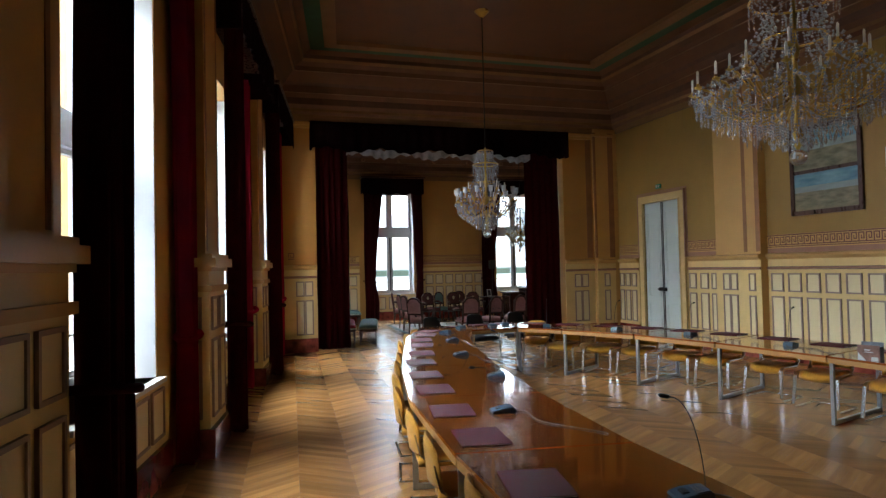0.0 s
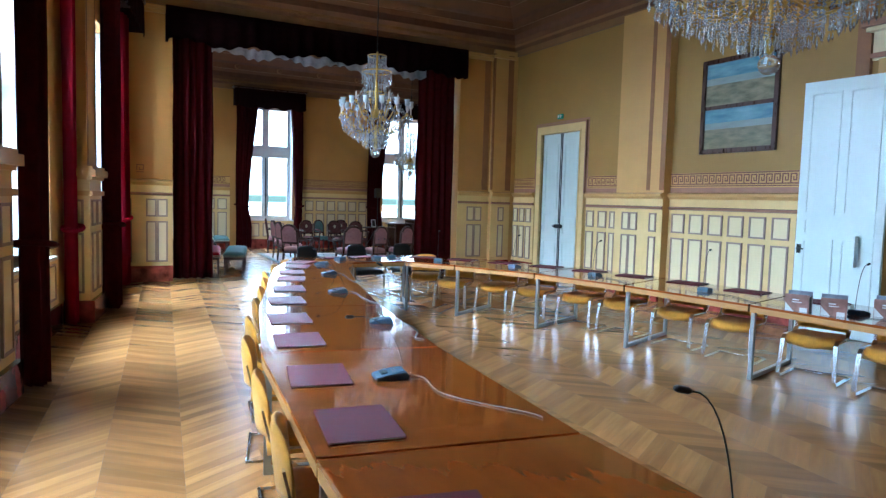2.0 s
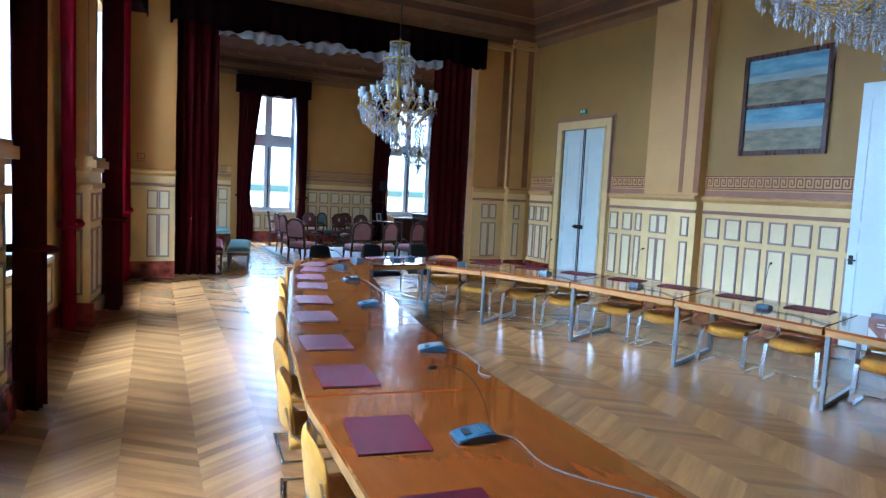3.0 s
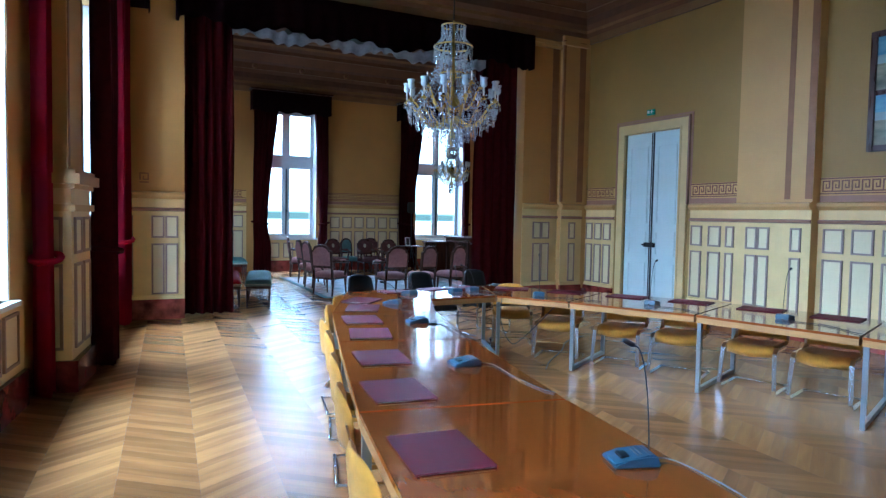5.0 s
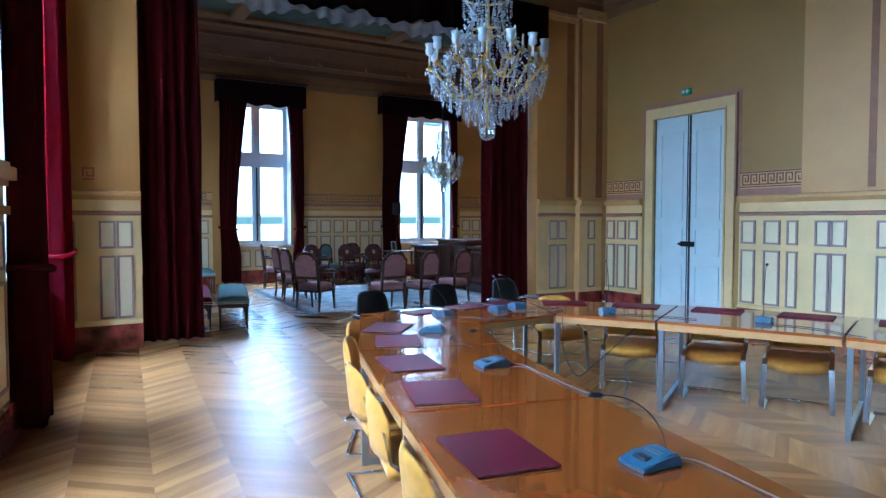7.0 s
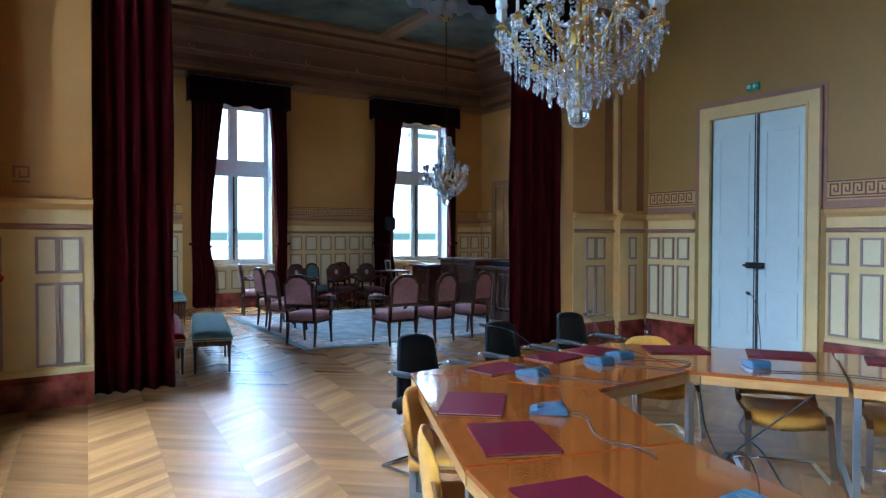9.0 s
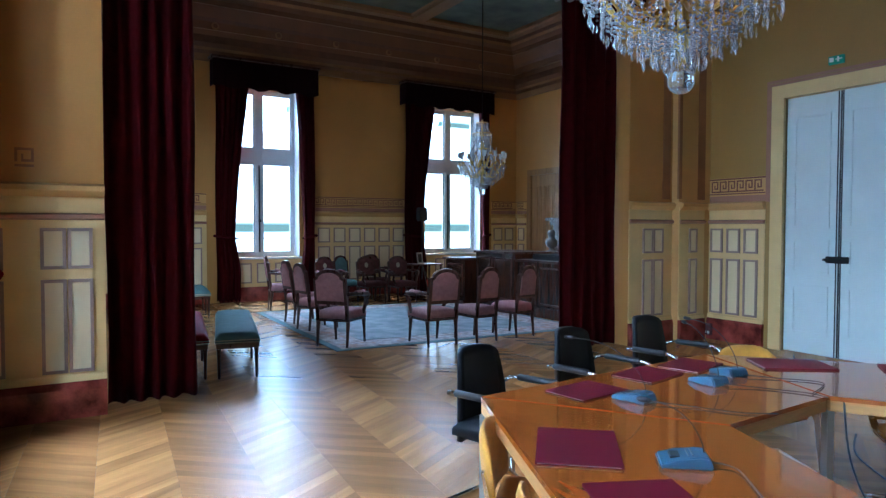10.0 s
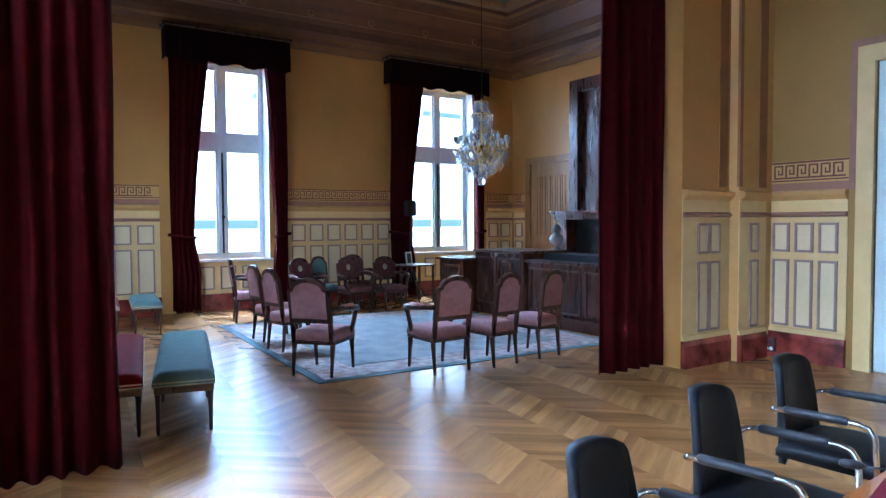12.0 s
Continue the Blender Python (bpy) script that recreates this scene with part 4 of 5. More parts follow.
def cushion(bm, x0, y0, z0, x1, y1, z1, r=0.03, mat=0):
    """A stuffed pad: upright sides that roll over into a gently crowned top."""
    n = 12
    prof = [-1.0, -0.97, -0.9, -0.78, -0.55, -0.25, 0.0, 0.25, 0.55, 0.78, 0.9, 0.97, 1.0]
    cx, cy, hx, hy = (x0 + x1) / 2, (y0 + y1) / 2, (x1 - x0) / 2, (y1 - y0) / 2

    def edge(s, h):
        d = h * (1 - abs(s))
        return r * (1 - min(1.0, d / r)) ** 2 * 0.9 if d < r else 0.0

    grid = []
    for t in prof:
        row = []
        for s in prof:
            drop_ = max(edge(s, hx), edge(t, hy)) + 0.012 * (s * s + t * t)
            row.append(bm.verts.new((cx + hx * s, cy + hy * t, z1 + 0.008 - drop_)))
        grid.append(row)
    for j in range(n):
        for i in range(n):
            bm.faces.new((grid[j][i], grid[j][i + 1], grid[j + 1][i + 1], grid[j + 1][i])).smooth = True
    rim = grid[0][:-1] + [g[-1] for g in grid[:-1]] + grid[-1][:0:-1] + [g[0] for g in grid[:0:-1]]
    low = [bm.verts.new((v.co.x, v.co.y, z0)) for v in rim]
    for i in range(len(rim)):
        k = (i + 1) % len(rim)
        bm.faces.new((rim[i], rim[k], low[k], low[i])).smooth = True
    bm.faces.new(low[::-1])


def strap(pts, hw, ht):
    """A flat bar bent along pts, hw to each side in x and ht to each face."""
    bm = bmesh.new()
    pts = [Vector(p) for p in pts]
    rings = []
    for i, p in enumerate(pts):
        d = (pts[min(i + 1, len(pts) - 1)] - pts[max(i - 1, 0)]).normalized()
        up = Vector((1, 0, 0)).cross(d).normalized() * ht
        side = Vector((hw, 0, 0))
        rings.append([bm.verts.new(p + q) for q in (-side - up, side - up, side + up, -side + up)])
    for u, v in zip(rings, rings[1:]):
        for k in range(4):
            bm.faces.new((u[k], u[(k + 1) % 4], v[(k + 1) % 4], v[k]))
    bm.faces.new(rings[0])
    bm.faces.new(rings[-1][::-1])
    return bm


def yellow_chair(m, label):
    """A cantilever chair; the sitter faces +y, the back stands at -y."""
    t = thing("conference_chair", label, "chair", m, "yellow chairs round the ring")
    bm = bmesh.new()
    n = 10
    top, bot = [], []
    for j in range(n + 1):
        y = -0.21 + 0.44 * j / n
        for lst, dz in ((top, 0.0), (bot, -0.055)):
            row = []
            for i in range(9):
                x = -0.225 + 0.45 * i / 8
                s = i / 4 - 1
                round_ = 0.09 * s * s * max(0, (j / n - 0.6) / 0.4)
                z = 0.46 - 0.018 * (1 - s * s) - (0.05 * max(0, (j / n - 0.75) / 0.25) ** 2) + dz - 0.02 * abs(s) ** 6
                row.append(bm.verts.new((x, y - round_, z)))
            lst.append(row)
    for lst in (top, bot):
        for j in range(n):
            for i in range(8):
                bm.faces.new((lst[j][i], lst[j][i + 1], lst[j + 1][i + 1], lst[j + 1][i])).smooth = True
    for j in range(n):
        for i in (0, 8):
            bm.faces.new((top[j][i], top[j + 1][i], bot[j + 1][i], bot[j][i])).smooth = True
    for i in range(8):
        for j in (0, n):
            bm.faces.new((top[j][i], top[j][i + 1], bot[j][i + 1], bot[j][i])).smooth = True
    part("seat", bm, YELLOW, t, "mustard upholstered seat")
    bm = bmesh.new()
    fr, bk = [], []
    for j in range(9):
        z = 0.47 + 0.275 * j / 8
        for lst, dy in ((fr, 0.0), (bk, -0.045)):
            row = []
            for i in range(11):
                s = i / 5 - 1
                w = 0.225 * (1 - 0.10 * (j / 8) ** 3)
                zz = z - 0.07 * abs(s) ** 4 * (j / 8) ** 4
                row.append(bm.verts.new((w * s, -0.215 - 0.03 * (j / 8) + 0.05 * s * s + (dy + 0.022) * (1 - 0.8 * abs(s) ** 6) * (1 - 0.75 * (j / 8) ** 10) - 0.022, zz)))
            lst.append(row)
    for lst in (fr, bk):
        for j in range(8):
            for i in range(10):
                bm.faces.new((lst[j][i], lst[j][i + 1], lst[j + 1][i + 1], lst[j + 1][i])).smooth = True
    for j in range(8):
        for i in (0, 10):
            bm.faces.new((fr[j][i], fr[j + 1][i], bk[j + 1][i], bk[j][i])).smooth = True
    for i in range(10):
        for j in (0, 8):
            bm.faces.new((fr[j][i], fr[j][i + 1], bk[j][i + 1], bk[j][i])).smooth = True
    part("backrest", bm, YELLOW, t, "mustard upholstered backrest")
    for s in (-1, 1):
        x = 0.235 * s
        part("leg", strap([(x, -0.235, 0.62), (x, -0.20, 0.47), (x, -0.14, 0.425), (x, 0.16, 0.425), (x, 0.205, 0.39), (x * 1.06, 0.25, 0.05), (x * 1.06, 0.235, 0.012), (x * 1.06, 0.19, 0.007), (x * 1.06, -0.24, 0.007)], 0.019, 0.006), CHROME, t, "flat chrome cantilever bar")
    part("floor_bar", tube(bmesh.new(), [(-0.25, -0.23, 0.014), (0.25, -0.23, 0.014)], 0.012, 8), CHROME, t)
    return t


def black_chair(m, label):
    t = thing("office_chair", label, "chair", m, "black armchairs at the head table")
    bm = bmesh.new()
    cushion(bm, -0.25, -0.22, 0.41, 0.25, 0.26, 0.49, 0.03)
    part("seat", bm, BLACK, t, "black leather seat")
    bm = bmesh.new()
    fr, bk = [], []
    for j in range(11):
        q = j / 10
        z = 0.36 + 0.51 * q
        for lst, dy in ((fr, 0.0), (bk, -0.055)):
            row = []
            for i in range(9):
                s = i / 4 - 1
                w = 0.205 * (1 - 0.26 * q * q)
                row.append(bm.verts.new((w * s, -0.225 - 0.05 * q * q + 0.035 * s * s + dy * (1 - 0.4 * abs(s) ** 3), z - (0.03 * abs(s) ** 4 if j == 10 else 0))))
            lst.append(row)
    for lst in (fr, bk):
        for j in range(10):
            for i in range(8):
                bm.faces.new((lst[j][i], lst[j][i + 1], lst[j + 1][i + 1], lst[j + 1][i])).smooth = True
    for j in range(10):
        for i in (0, 8):
            bm.faces.new((fr[j][i], fr[j + 1][i], bk[j + 1][i], bk[j][i])).smooth = True
    for i in range(8):
        for j in (0, 10):
            bm.faces.new((fr[j][i], fr[j][i + 1], bk[j][i + 1], bk[j][i])).smooth = True
    part("backrest", bm, BLACK, t, "black leather backrest")
    for s in (-1, 1):
        x = 0.275 * s
        part("armrest", tube(bmesh.new(), [(x * 0.80, -0.24, 0.63), (x * 0.97, -0.225, 0.645), (x, -0.19, 0.652), (x, 0.0, 0.658), (x, 0.15, 0.66), (x, 0.195, 0.648), (x, 0.22, 0.61), (x, 0.235, 0.40), (x * 0.88, 0.22, 0.41)], 0.0135, 8), CHROME, t, "chrome armrest loop")
        part("arm_pad", tube(bmesh.new(), [(x, -0.17, 0.653), (x, -0.16, 0.656), (x, 0.10, 0.662), (x, 0.115, 0.662)], [0.015, 0.021, 0.021, 0.015], 8), BLACKPLASTIC, t, "black arm pad")
        part("leg", tube(bmesh.new(), [(x, 0.23, 0.40), (x, 0.245, 0.05), (x, 0.22, 0.014), (x, 0.17, 0.014), (x, -0.28, 0.014)], 0.0135, 8), CHROME, t)
    part("floor_bar", tube(bmesh.new(), [(-0.275, -0.28, 0.014), (0.275, -0.28, 0.014)], 0.0135, 8), CHROME, t)
    return t


def arch(w, z0, z1, rise, n=12):
    """Outline of an arched back with small shoulders, as (x, z)."""
    pts = [(-w, z0), (-w, z1 - rise)]
    for k in range(n + 1):
        a = math.pi - math.pi * k / n
        pts.append((0.80 * w * math.cos(a), z1 - rise + 0.025 + (rise - 0.025) * math.sin(a)))
    pts += [(w, z1 - rise), (w, z0)]
    return pts


def plate(pts, y0, y1):
    bm = bmesh.new()
    a = [bm.verts.new((x, y0, z)) for x, z in pts]
    b = [bm.verts.new((x, y1, z)) for x, z in pts]
    n = len(pts)
    for i in range(n):
        bm.faces.new((a[i], a[(i + 1) % n], b[(i + 1) % n], b[i]))
    bm.faces.new(a)
    bm.faces.new(b[::-1])
    return bm


def salon_chair(m, label, cloth, arms=True, w=0.25, group="salon chairs round the carpet", emblem=False):
    t = thing("salon_armchair" if arms else "salon_chair", label, "chair", m, group)
    lean = Matrix.Translation((0, -0.24, 0.45)) @ Matrix.Rotation(radians(8), 4, "X") @ Matrix.Translation((0, 0, -0.45))
    out = arch(w - 0.015, 0.565, 1.03, 0.13)
    inn = [(x * (1 - 0.045 / w), 0.612 + (z - 0.565) * 0.80) for x, z in out]
    bm = bmesh.new()
    for y in (-0.025, 0.025):
        A = [bm.verts.new((x, y, z)) for x, z in out]
        B = [bm.verts.new((x, y, z)) for x, z in inn]
        for i in range(len(out)):
            j = (i + 1) % len(out)
            bm.faces.new((A[i], A[j], B[j], B[i]))
    bm.verts.ensure_lookup_table()
    n = len(out)
    for ring_ in (0, n):
        for i in range(n):
            j = (i + 1) % n
            bm.faces.new((bm.verts[ring_ + i], bm.verts[ring_ + j], bm.verts[2 * n + ring_ + j], bm.verts[2 * n + ring_ + i]))
    part("back_frame", bm, DARKWOOD, t, "carved dark wooden back frame", lean)
    part("back_panel", plate([(x * 1.02, z) for x, z in inn], -0.032, 0.034), cloth, t, "", lean)
    for sx in (-1, 1):
        x = sx * (w - 0.035)
        part("back_post", boxes((x - 0.02, -0.025, 0.34, x + 0.02, 0.022, 0.566), bevel=0.006), DARKWOOD, t, "", lean)
    if emblem:
        part("emblem", plate([(0.045 * math.cos(q), 0.82 + 0.06 * math.sin(q)) for q in [math.pi * k / 7 for k in range(14)]], 0.030, 0.038), STRIPE, t, "pale woven motif", lean)
    part("seat_frame", boxes((-w, -0.25, 0.335, w, 0.25, 0.372), bevel=0.010), DARKWOOD, t)
    bm = bmesh.new()
    cushion(bm, -w + 0.008, -0.235, 0.372, w - 0.008, 0.255, 0.485, 0.04)
    part("seat", bm, cloth, t)
    for sx in (-1, 1):
        for sy in (-1, 1):
            x, y = sx * (w - 0.03), sy * 0.22
            pts = [(x, y, 0.34), (x, y, 0.30), (x, y + 0.01 * sy, 0.2), (x, y + 0.03 * sy, 0.0)]
            part("leg", tube(bmesh.new(), pts, [0.031, 0.028, 0.022, 0.016], 8), DARKWOOD, t)
        if arms:
            x = sx * (w + 0.035)
            part("armrest", tube(bmesh.new(), [(sx * (w - 0.03), -0.27, 0.70), (x, -0.15, 0.70), (x + 0.015 * sx, 0.05, 0.685), (x + 0.02 * sx, 0.16, 0.68), (x + 0.015 * sx, 0.19, 0.665), (x, 0.17, 0.62), (x, 0.13, 0.52), (sx * (w - 0.01), 0.17, 0.42)], [0.022, 0.025, 0.029, 0.033, 0.032, 0.026, 0.025, 0.028], 8), DARKWOOD, t)
            part("arm_pad", tube(bmesh.new(), [(x, -0.12, 0.715), (x + 0.01 * sx, 0.08, 0.708)], [0.026, 0.029], 8), cloth, t)
    return t


def bench(m, w, L, cloth, label, group="upholstered benches"):
    t = thing("bench", label, "bench", m, group)
    bm = bmesh.new()
    cushion(bm, -w / 2, -L / 2, 0.366, w / 2, L / 2, 0.475, 0.05)
    part("seat", bm, cloth, t)
    for k, z in enumerate((0.368, 0.392)):
        part("braid", boxes((-w / 2 - 0.004, -L / 2 - 0.004, z, w / 2 + 0.004, L / 2 + 0.004, z + 0.010)), STRIPE, t, "cream braid")
    part("apron", boxes((-w / 2 + 0.01, -L / 2 + 0.01, 0.31, w / 2 - 0.01, L / 2 - 0.01, 0.366), bevel=0.008), DARKWOOD, t)
    for x in (-w / 2 + 0.035, w / 2 - 0.035):
        for y in (-L / 2 + 0.035, 0, L / 2 - 0.035):
            part("leg", lathe(bmesh.new(), [(0.011, 0), (0.014, 0.02), (0.018, 0.2), (0.022, 0.29), (0.026, 0.30), (0.026, 0.31)], 8, x, y), DARKWOOD, t)
    return t


def facing(p, d, rz=0):
    """The pose of a seat at p whose sitter faces d."""
    return pose(p[0], p[1], 0, 0, 0, math.degrees(math.atan2(-d[0], d[1])) + rz)


rng = random.Random(5)
first = None
YL = "mustard yellow upholstered chrome cantilever chair tucked under the table"
for seams, skip in ((LEFT, ()), (RIGHT, ())):
    for a, b in zip(seams, seams[1:]):
        o0, o1 = Vector(a[0]), Vector(b[0])
        i0, i1 = Vector(a[1]), Vector(b[1])
        for q in (0.27, 0.73):
            e = o0.lerp(o1, q)
            d = (i0.lerp(i1, q) - e).normalized()
            p = e + d * ((0.46 if seams is RIGHT else 0.19) + rng.uniform(-0.02, 0.02))
            if seams is RIGHT and a is RIGHT[0] and q < 0.5:
                p = e - d * 0.16
            m = facing(p, d, rng.uniform(-4, 4))
            if first is None:
                first = yellow_chair(m, YL)
            else:
                copy_thing(first, m)
BL = "black leather chair with chrome armrest loops behind the head table"
bc = black_chair(facing((2.80, 8.07), (0.25, -1)), BL)
copy_thing(bc, facing((3.71, 8.30), (0.15, -1)))
copy_thing(bc, facing((4.62, 8.46), (0.1, -1)))

PL = "pink tapestry armchair with a carved dark wooden frame on the carpet"
ac = salon_chair(facing((3.93, 13.32), (0.77, 0.62)), PL, PINK)
copy_thing(ac, facing((5.02, 12.77), (-0.03, 1)))
sc = salon_chair(facing((5.68, 12.72), (-0.08, 1)), "pink tapestry side chair with a dark wooden frame on the carpet", PINK, arms=False, w=0.20)
copy_thing(sc, facing((6.38, 12.79), (-0.12, 1)))
copy_thing(sc, facing((4.12, 14.75), (1, 0.22)))
copy_thing(sc, facing((4.18, 15.55), (1, 0.1)))
copy_thing(ac, facing((4.42, 17.45), (1, -0.2)))
DL = "dark tapestry armchair with a pale motif against the wall"
dc = salon_chair(facing((5.52, 17.75), (0.2, -1)) @ Matrix.Scale(0.93, 4), DL, MAROON, group="dark chairs by the end wall", emblem=True)
copy_thing(dc, facing((6.35, 17.6), (0.05, -1)))
copy_thing(dc, facing((6.93, 17.32), (-0.05, -1)))
copy_thing(dc, facing((6.80, 18.35), (0, -1)))
salon_chair(facing((6.0, 18.1), (0.1, -1)) @ Matrix.Scale(0.93, 4), "green upholstered side chair by the end wall", TEALCLOTH, arms=False, w=0.20, group="dark chairs by the end wall")

bench(pose(2.47, 13.02, 0, 0, 0, -12), 0.44, 2.1, TEALCLOTH, "pale teal upholstered bench with cream braid and slim legs")
bench(pose(1.94, 13.15, 0, 0, 0, -9), 0.42, 2.1, REDCLOTH, "crimson upholstered bench beside the curtain")
bench(pose(2.86, 17.55, 0, 0, 0, -6), 0.40, 1.2, TEALCLOTH, "pale teal upholstered bench near the window")
bench(pose(2.30, 17.6, 0, 0, 0, -6), 0.40, 1.2, PINK, "faded pink upholstered bench near the window")

# ---- carpet and desk ----
carpet = thing("carpet", "faded blue carpet with a rose flowered border", "carpet", pose(5.80, 14.93, 0, 0, 0, -2))
part("edge", boxes((-2.05, -2.15, 0.001, 2.05, 2.15, 0.008)), CARPETEDGE, carpet)
part("border", boxes((-1.95, -2.05, 0.008, 1.95, 2.05, 0.011)), CARPETROSE, carpet, "rose flowered border")
part("field", boxes((-1.5, -1.6, 0.011, 1.5, 1.6, 0.014)), CARPETBLUE, carpet, "faded blue field")
bm = bmesh.new()
for k in range(130):
    side = rng.choice((0, 1, 2, 3))
    a = rng.uniform(-1.85, 1.85)
    x, y = ((a, -1.83 + rng.uniform(-0.12, 0.12)), (a, 1.83 + rng.uniform(-0.12, 0.12)), (-1.72 + rng.uniform(-0.12, 0.12), a), (1.72 + rng.uniform(-0.12, 0.12), a))[side]
    r = rng.uniform(0.03, 0.07)
    n = rng.choice((5, 6, 7))
    vs = [bm.verts.new((x + r * math.cos(t) * (1 if q % 2 else 0.55), y + r * math.sin(t) * (1 if q % 2 else 0.55), 0.0118)) for q, t in enumerate([math.pi * k2 / n for k2 in range(2 * n)])]
    bm.faces.new(vs)
part("flower_pattern", bm, ROSE, carpet)["kind"] = "stuff"

desk = thing("reception_desk", "long polished mahogany counter with a raised middle section", "desk", pose(-0.33, -0.28, 0))
part("body", boxes((8.42, 13.2, 0.09, 9.2, 15.2, 0.93), bevel=0.008), DESKWOOD, desk)
part("body", boxes((8.36, 15.2, 0.09, 9.2, 16.5, 1.06), bevel=0.008), DESKWOOD, desk)
part("body", boxes((8.10, 16.5, 0.09, 8.9, 17.25, 0.90), bevel=0.008), DESKWOOD, desk)
part("worktop", boxes((8.36, 13.15, 0.93, 9.26, 15.195, 0.97), bevel=0.006), DARKWOOD, desk)
part("worktop", boxes((8.30, 15.2, 1.06, 9.26, 16.5, 1.10), bevel=0.006), DARKWOOD, desk)
part("worktop", boxes((8.04, 16.505, 0.90, 8.95, 17.3, 0.94), bevel=0.006), DARKWOOD, desk)
part("plinth", boxes((8.36, 13.18, 0, 9.2, 16.5, 0.09), (8.06, 16.5, 0, 8.9, 17.27, 0.09)), DESKWOOD, desk)
part("step", boxes((8.22, 13.1, 0, 8.36, 15.1, 0.16), bevel=0.006), DESKWOOD, desk)
for y0, y1, z1, x in ((13.3, 13.9, 0.85, 8.42), (13.98, 14.56, 0.85, 8.42), (14.64, 15.12, 0.85, 8.42), (15.28, 15.85, 0.98, 8.36), (15.92, 16.44, 0.98, 8.36), (16.58, 17.18, 0.82, 8.10)):
    part("front_panel", boxes((x - 0.018, y0, 0.18, x, y1, 0.21), (x - 0.018, y0, z1 - 0.03, x, y1, z1), (x - 0.018, y0, 0.21, x, y0 + 0.03, z1 - 0.03), (x - 0.018, y1 - 0.03, 0.21, x, y1, z1 - 0.03)), DARKWOOD, desk)
papers = thing("papers", "white papers lying on the counter", "papers", pose(8.02, 16.62, 0.94))
part("sheet", boxes((-0.2, -0.3, 0, 0.12, 0.0, 0.012)), PAPER, papers)
part("sheet", boxes((-0.15, 0.03, 0, 0.18, 0.3, 0.018)), PAPER, papers)
folder_box = thing("leather_case", "black leather case on the counter", "case", pose(8.57, 14.02, 0.97))
part("case_body", boxes((-0.3, -0.7, 0, 0.25, 0.7, 0.10), bevel=0.02), BLACK, folder_box)

stand = thing("side_table", "small dark table by the window", "table", pose(7.75, 18.0, 0))
part("tabletop", boxes((-0.4, -0.3, 0.72, 0.4, 0.3, 0.75), bevel=0.006), DARKWOOD, stand)
for x in (-0.36, 0.36):
    for y in (-0.26, 0.26):
        part("leg", boxes((x - 0.018, y - 0.018, 0, x + 0.018, y + 0.018, 0.72)), DARKWOOD, stand)
frame_ob = thing("picture_frame", "small standing picture frame on the side table", "frame", pose(7.70, 17.95, 0.75, -8, 0, 25))
part("border", boxes((-0.10, -0.01, 0, 0.10, 0.01, 0.03), (-0.10, -0.01, 0.22, 0.10, 0.01, 0.25), (-0.10, -0.01, 0.03, -0.07, 0.01, 0.22), (0.07, -0.01, 0.03, 0.10, 0.01, 0.22)), PAPER, frame_ob)
part("photo", boxes((-0.07, -0.005, 0.03, 0.07, 0.005, 0.22)), BLACKPLASTIC, frame_ob)
speaker = thing("speaker_stand", "black loudspeaker on a tripod stand by the window", "speaker", pose(8.02, 18.45, 0))
part("pole", tube(bmesh.new(), [(0, 0, 0.35), (0, 0, 1.7)], 0.017, 8), BLACKPLASTIC, speaker)
for k in range(3):
    a = 2.1 * k + 0.4
    part("leg", tube(bmesh.new(), [(0, 0, 0.75), (0.42 * math.cos(a), 0.42 * math.sin(a), 0.0)], 0.011, 6), BLACKPLASTIC, speaker)
part("cabinet", boxes((-0.10, -0.10, 1.70, 0.10, 0.10, 2.02), bevel=0.02), BLACKPLASTIC, speaker)

# ---- on the tables ----


def folder(x, y, z, rz, label="maroon leatherette document folder on the table"):
    t = thing("folder", label, "folder", pose(x, y, z, 0, 0, rz), "document folders on the tables")
    prof = [(-0.15, 0), (0.15, 0), (0.15, 0.009), (-0.15, 0.009), (-0.15, 0.007), (0.146, 0.007), (0.146, 0.002), (-0.15, 0.002)]
    part("cover", plate(prof, -0.205, 0.205), FOLDER, t)
    part("paper_block", boxes((-0.142, -0.198, 0.002, 0.142, 0.198, 0.007)), PAPER, t)
    return t


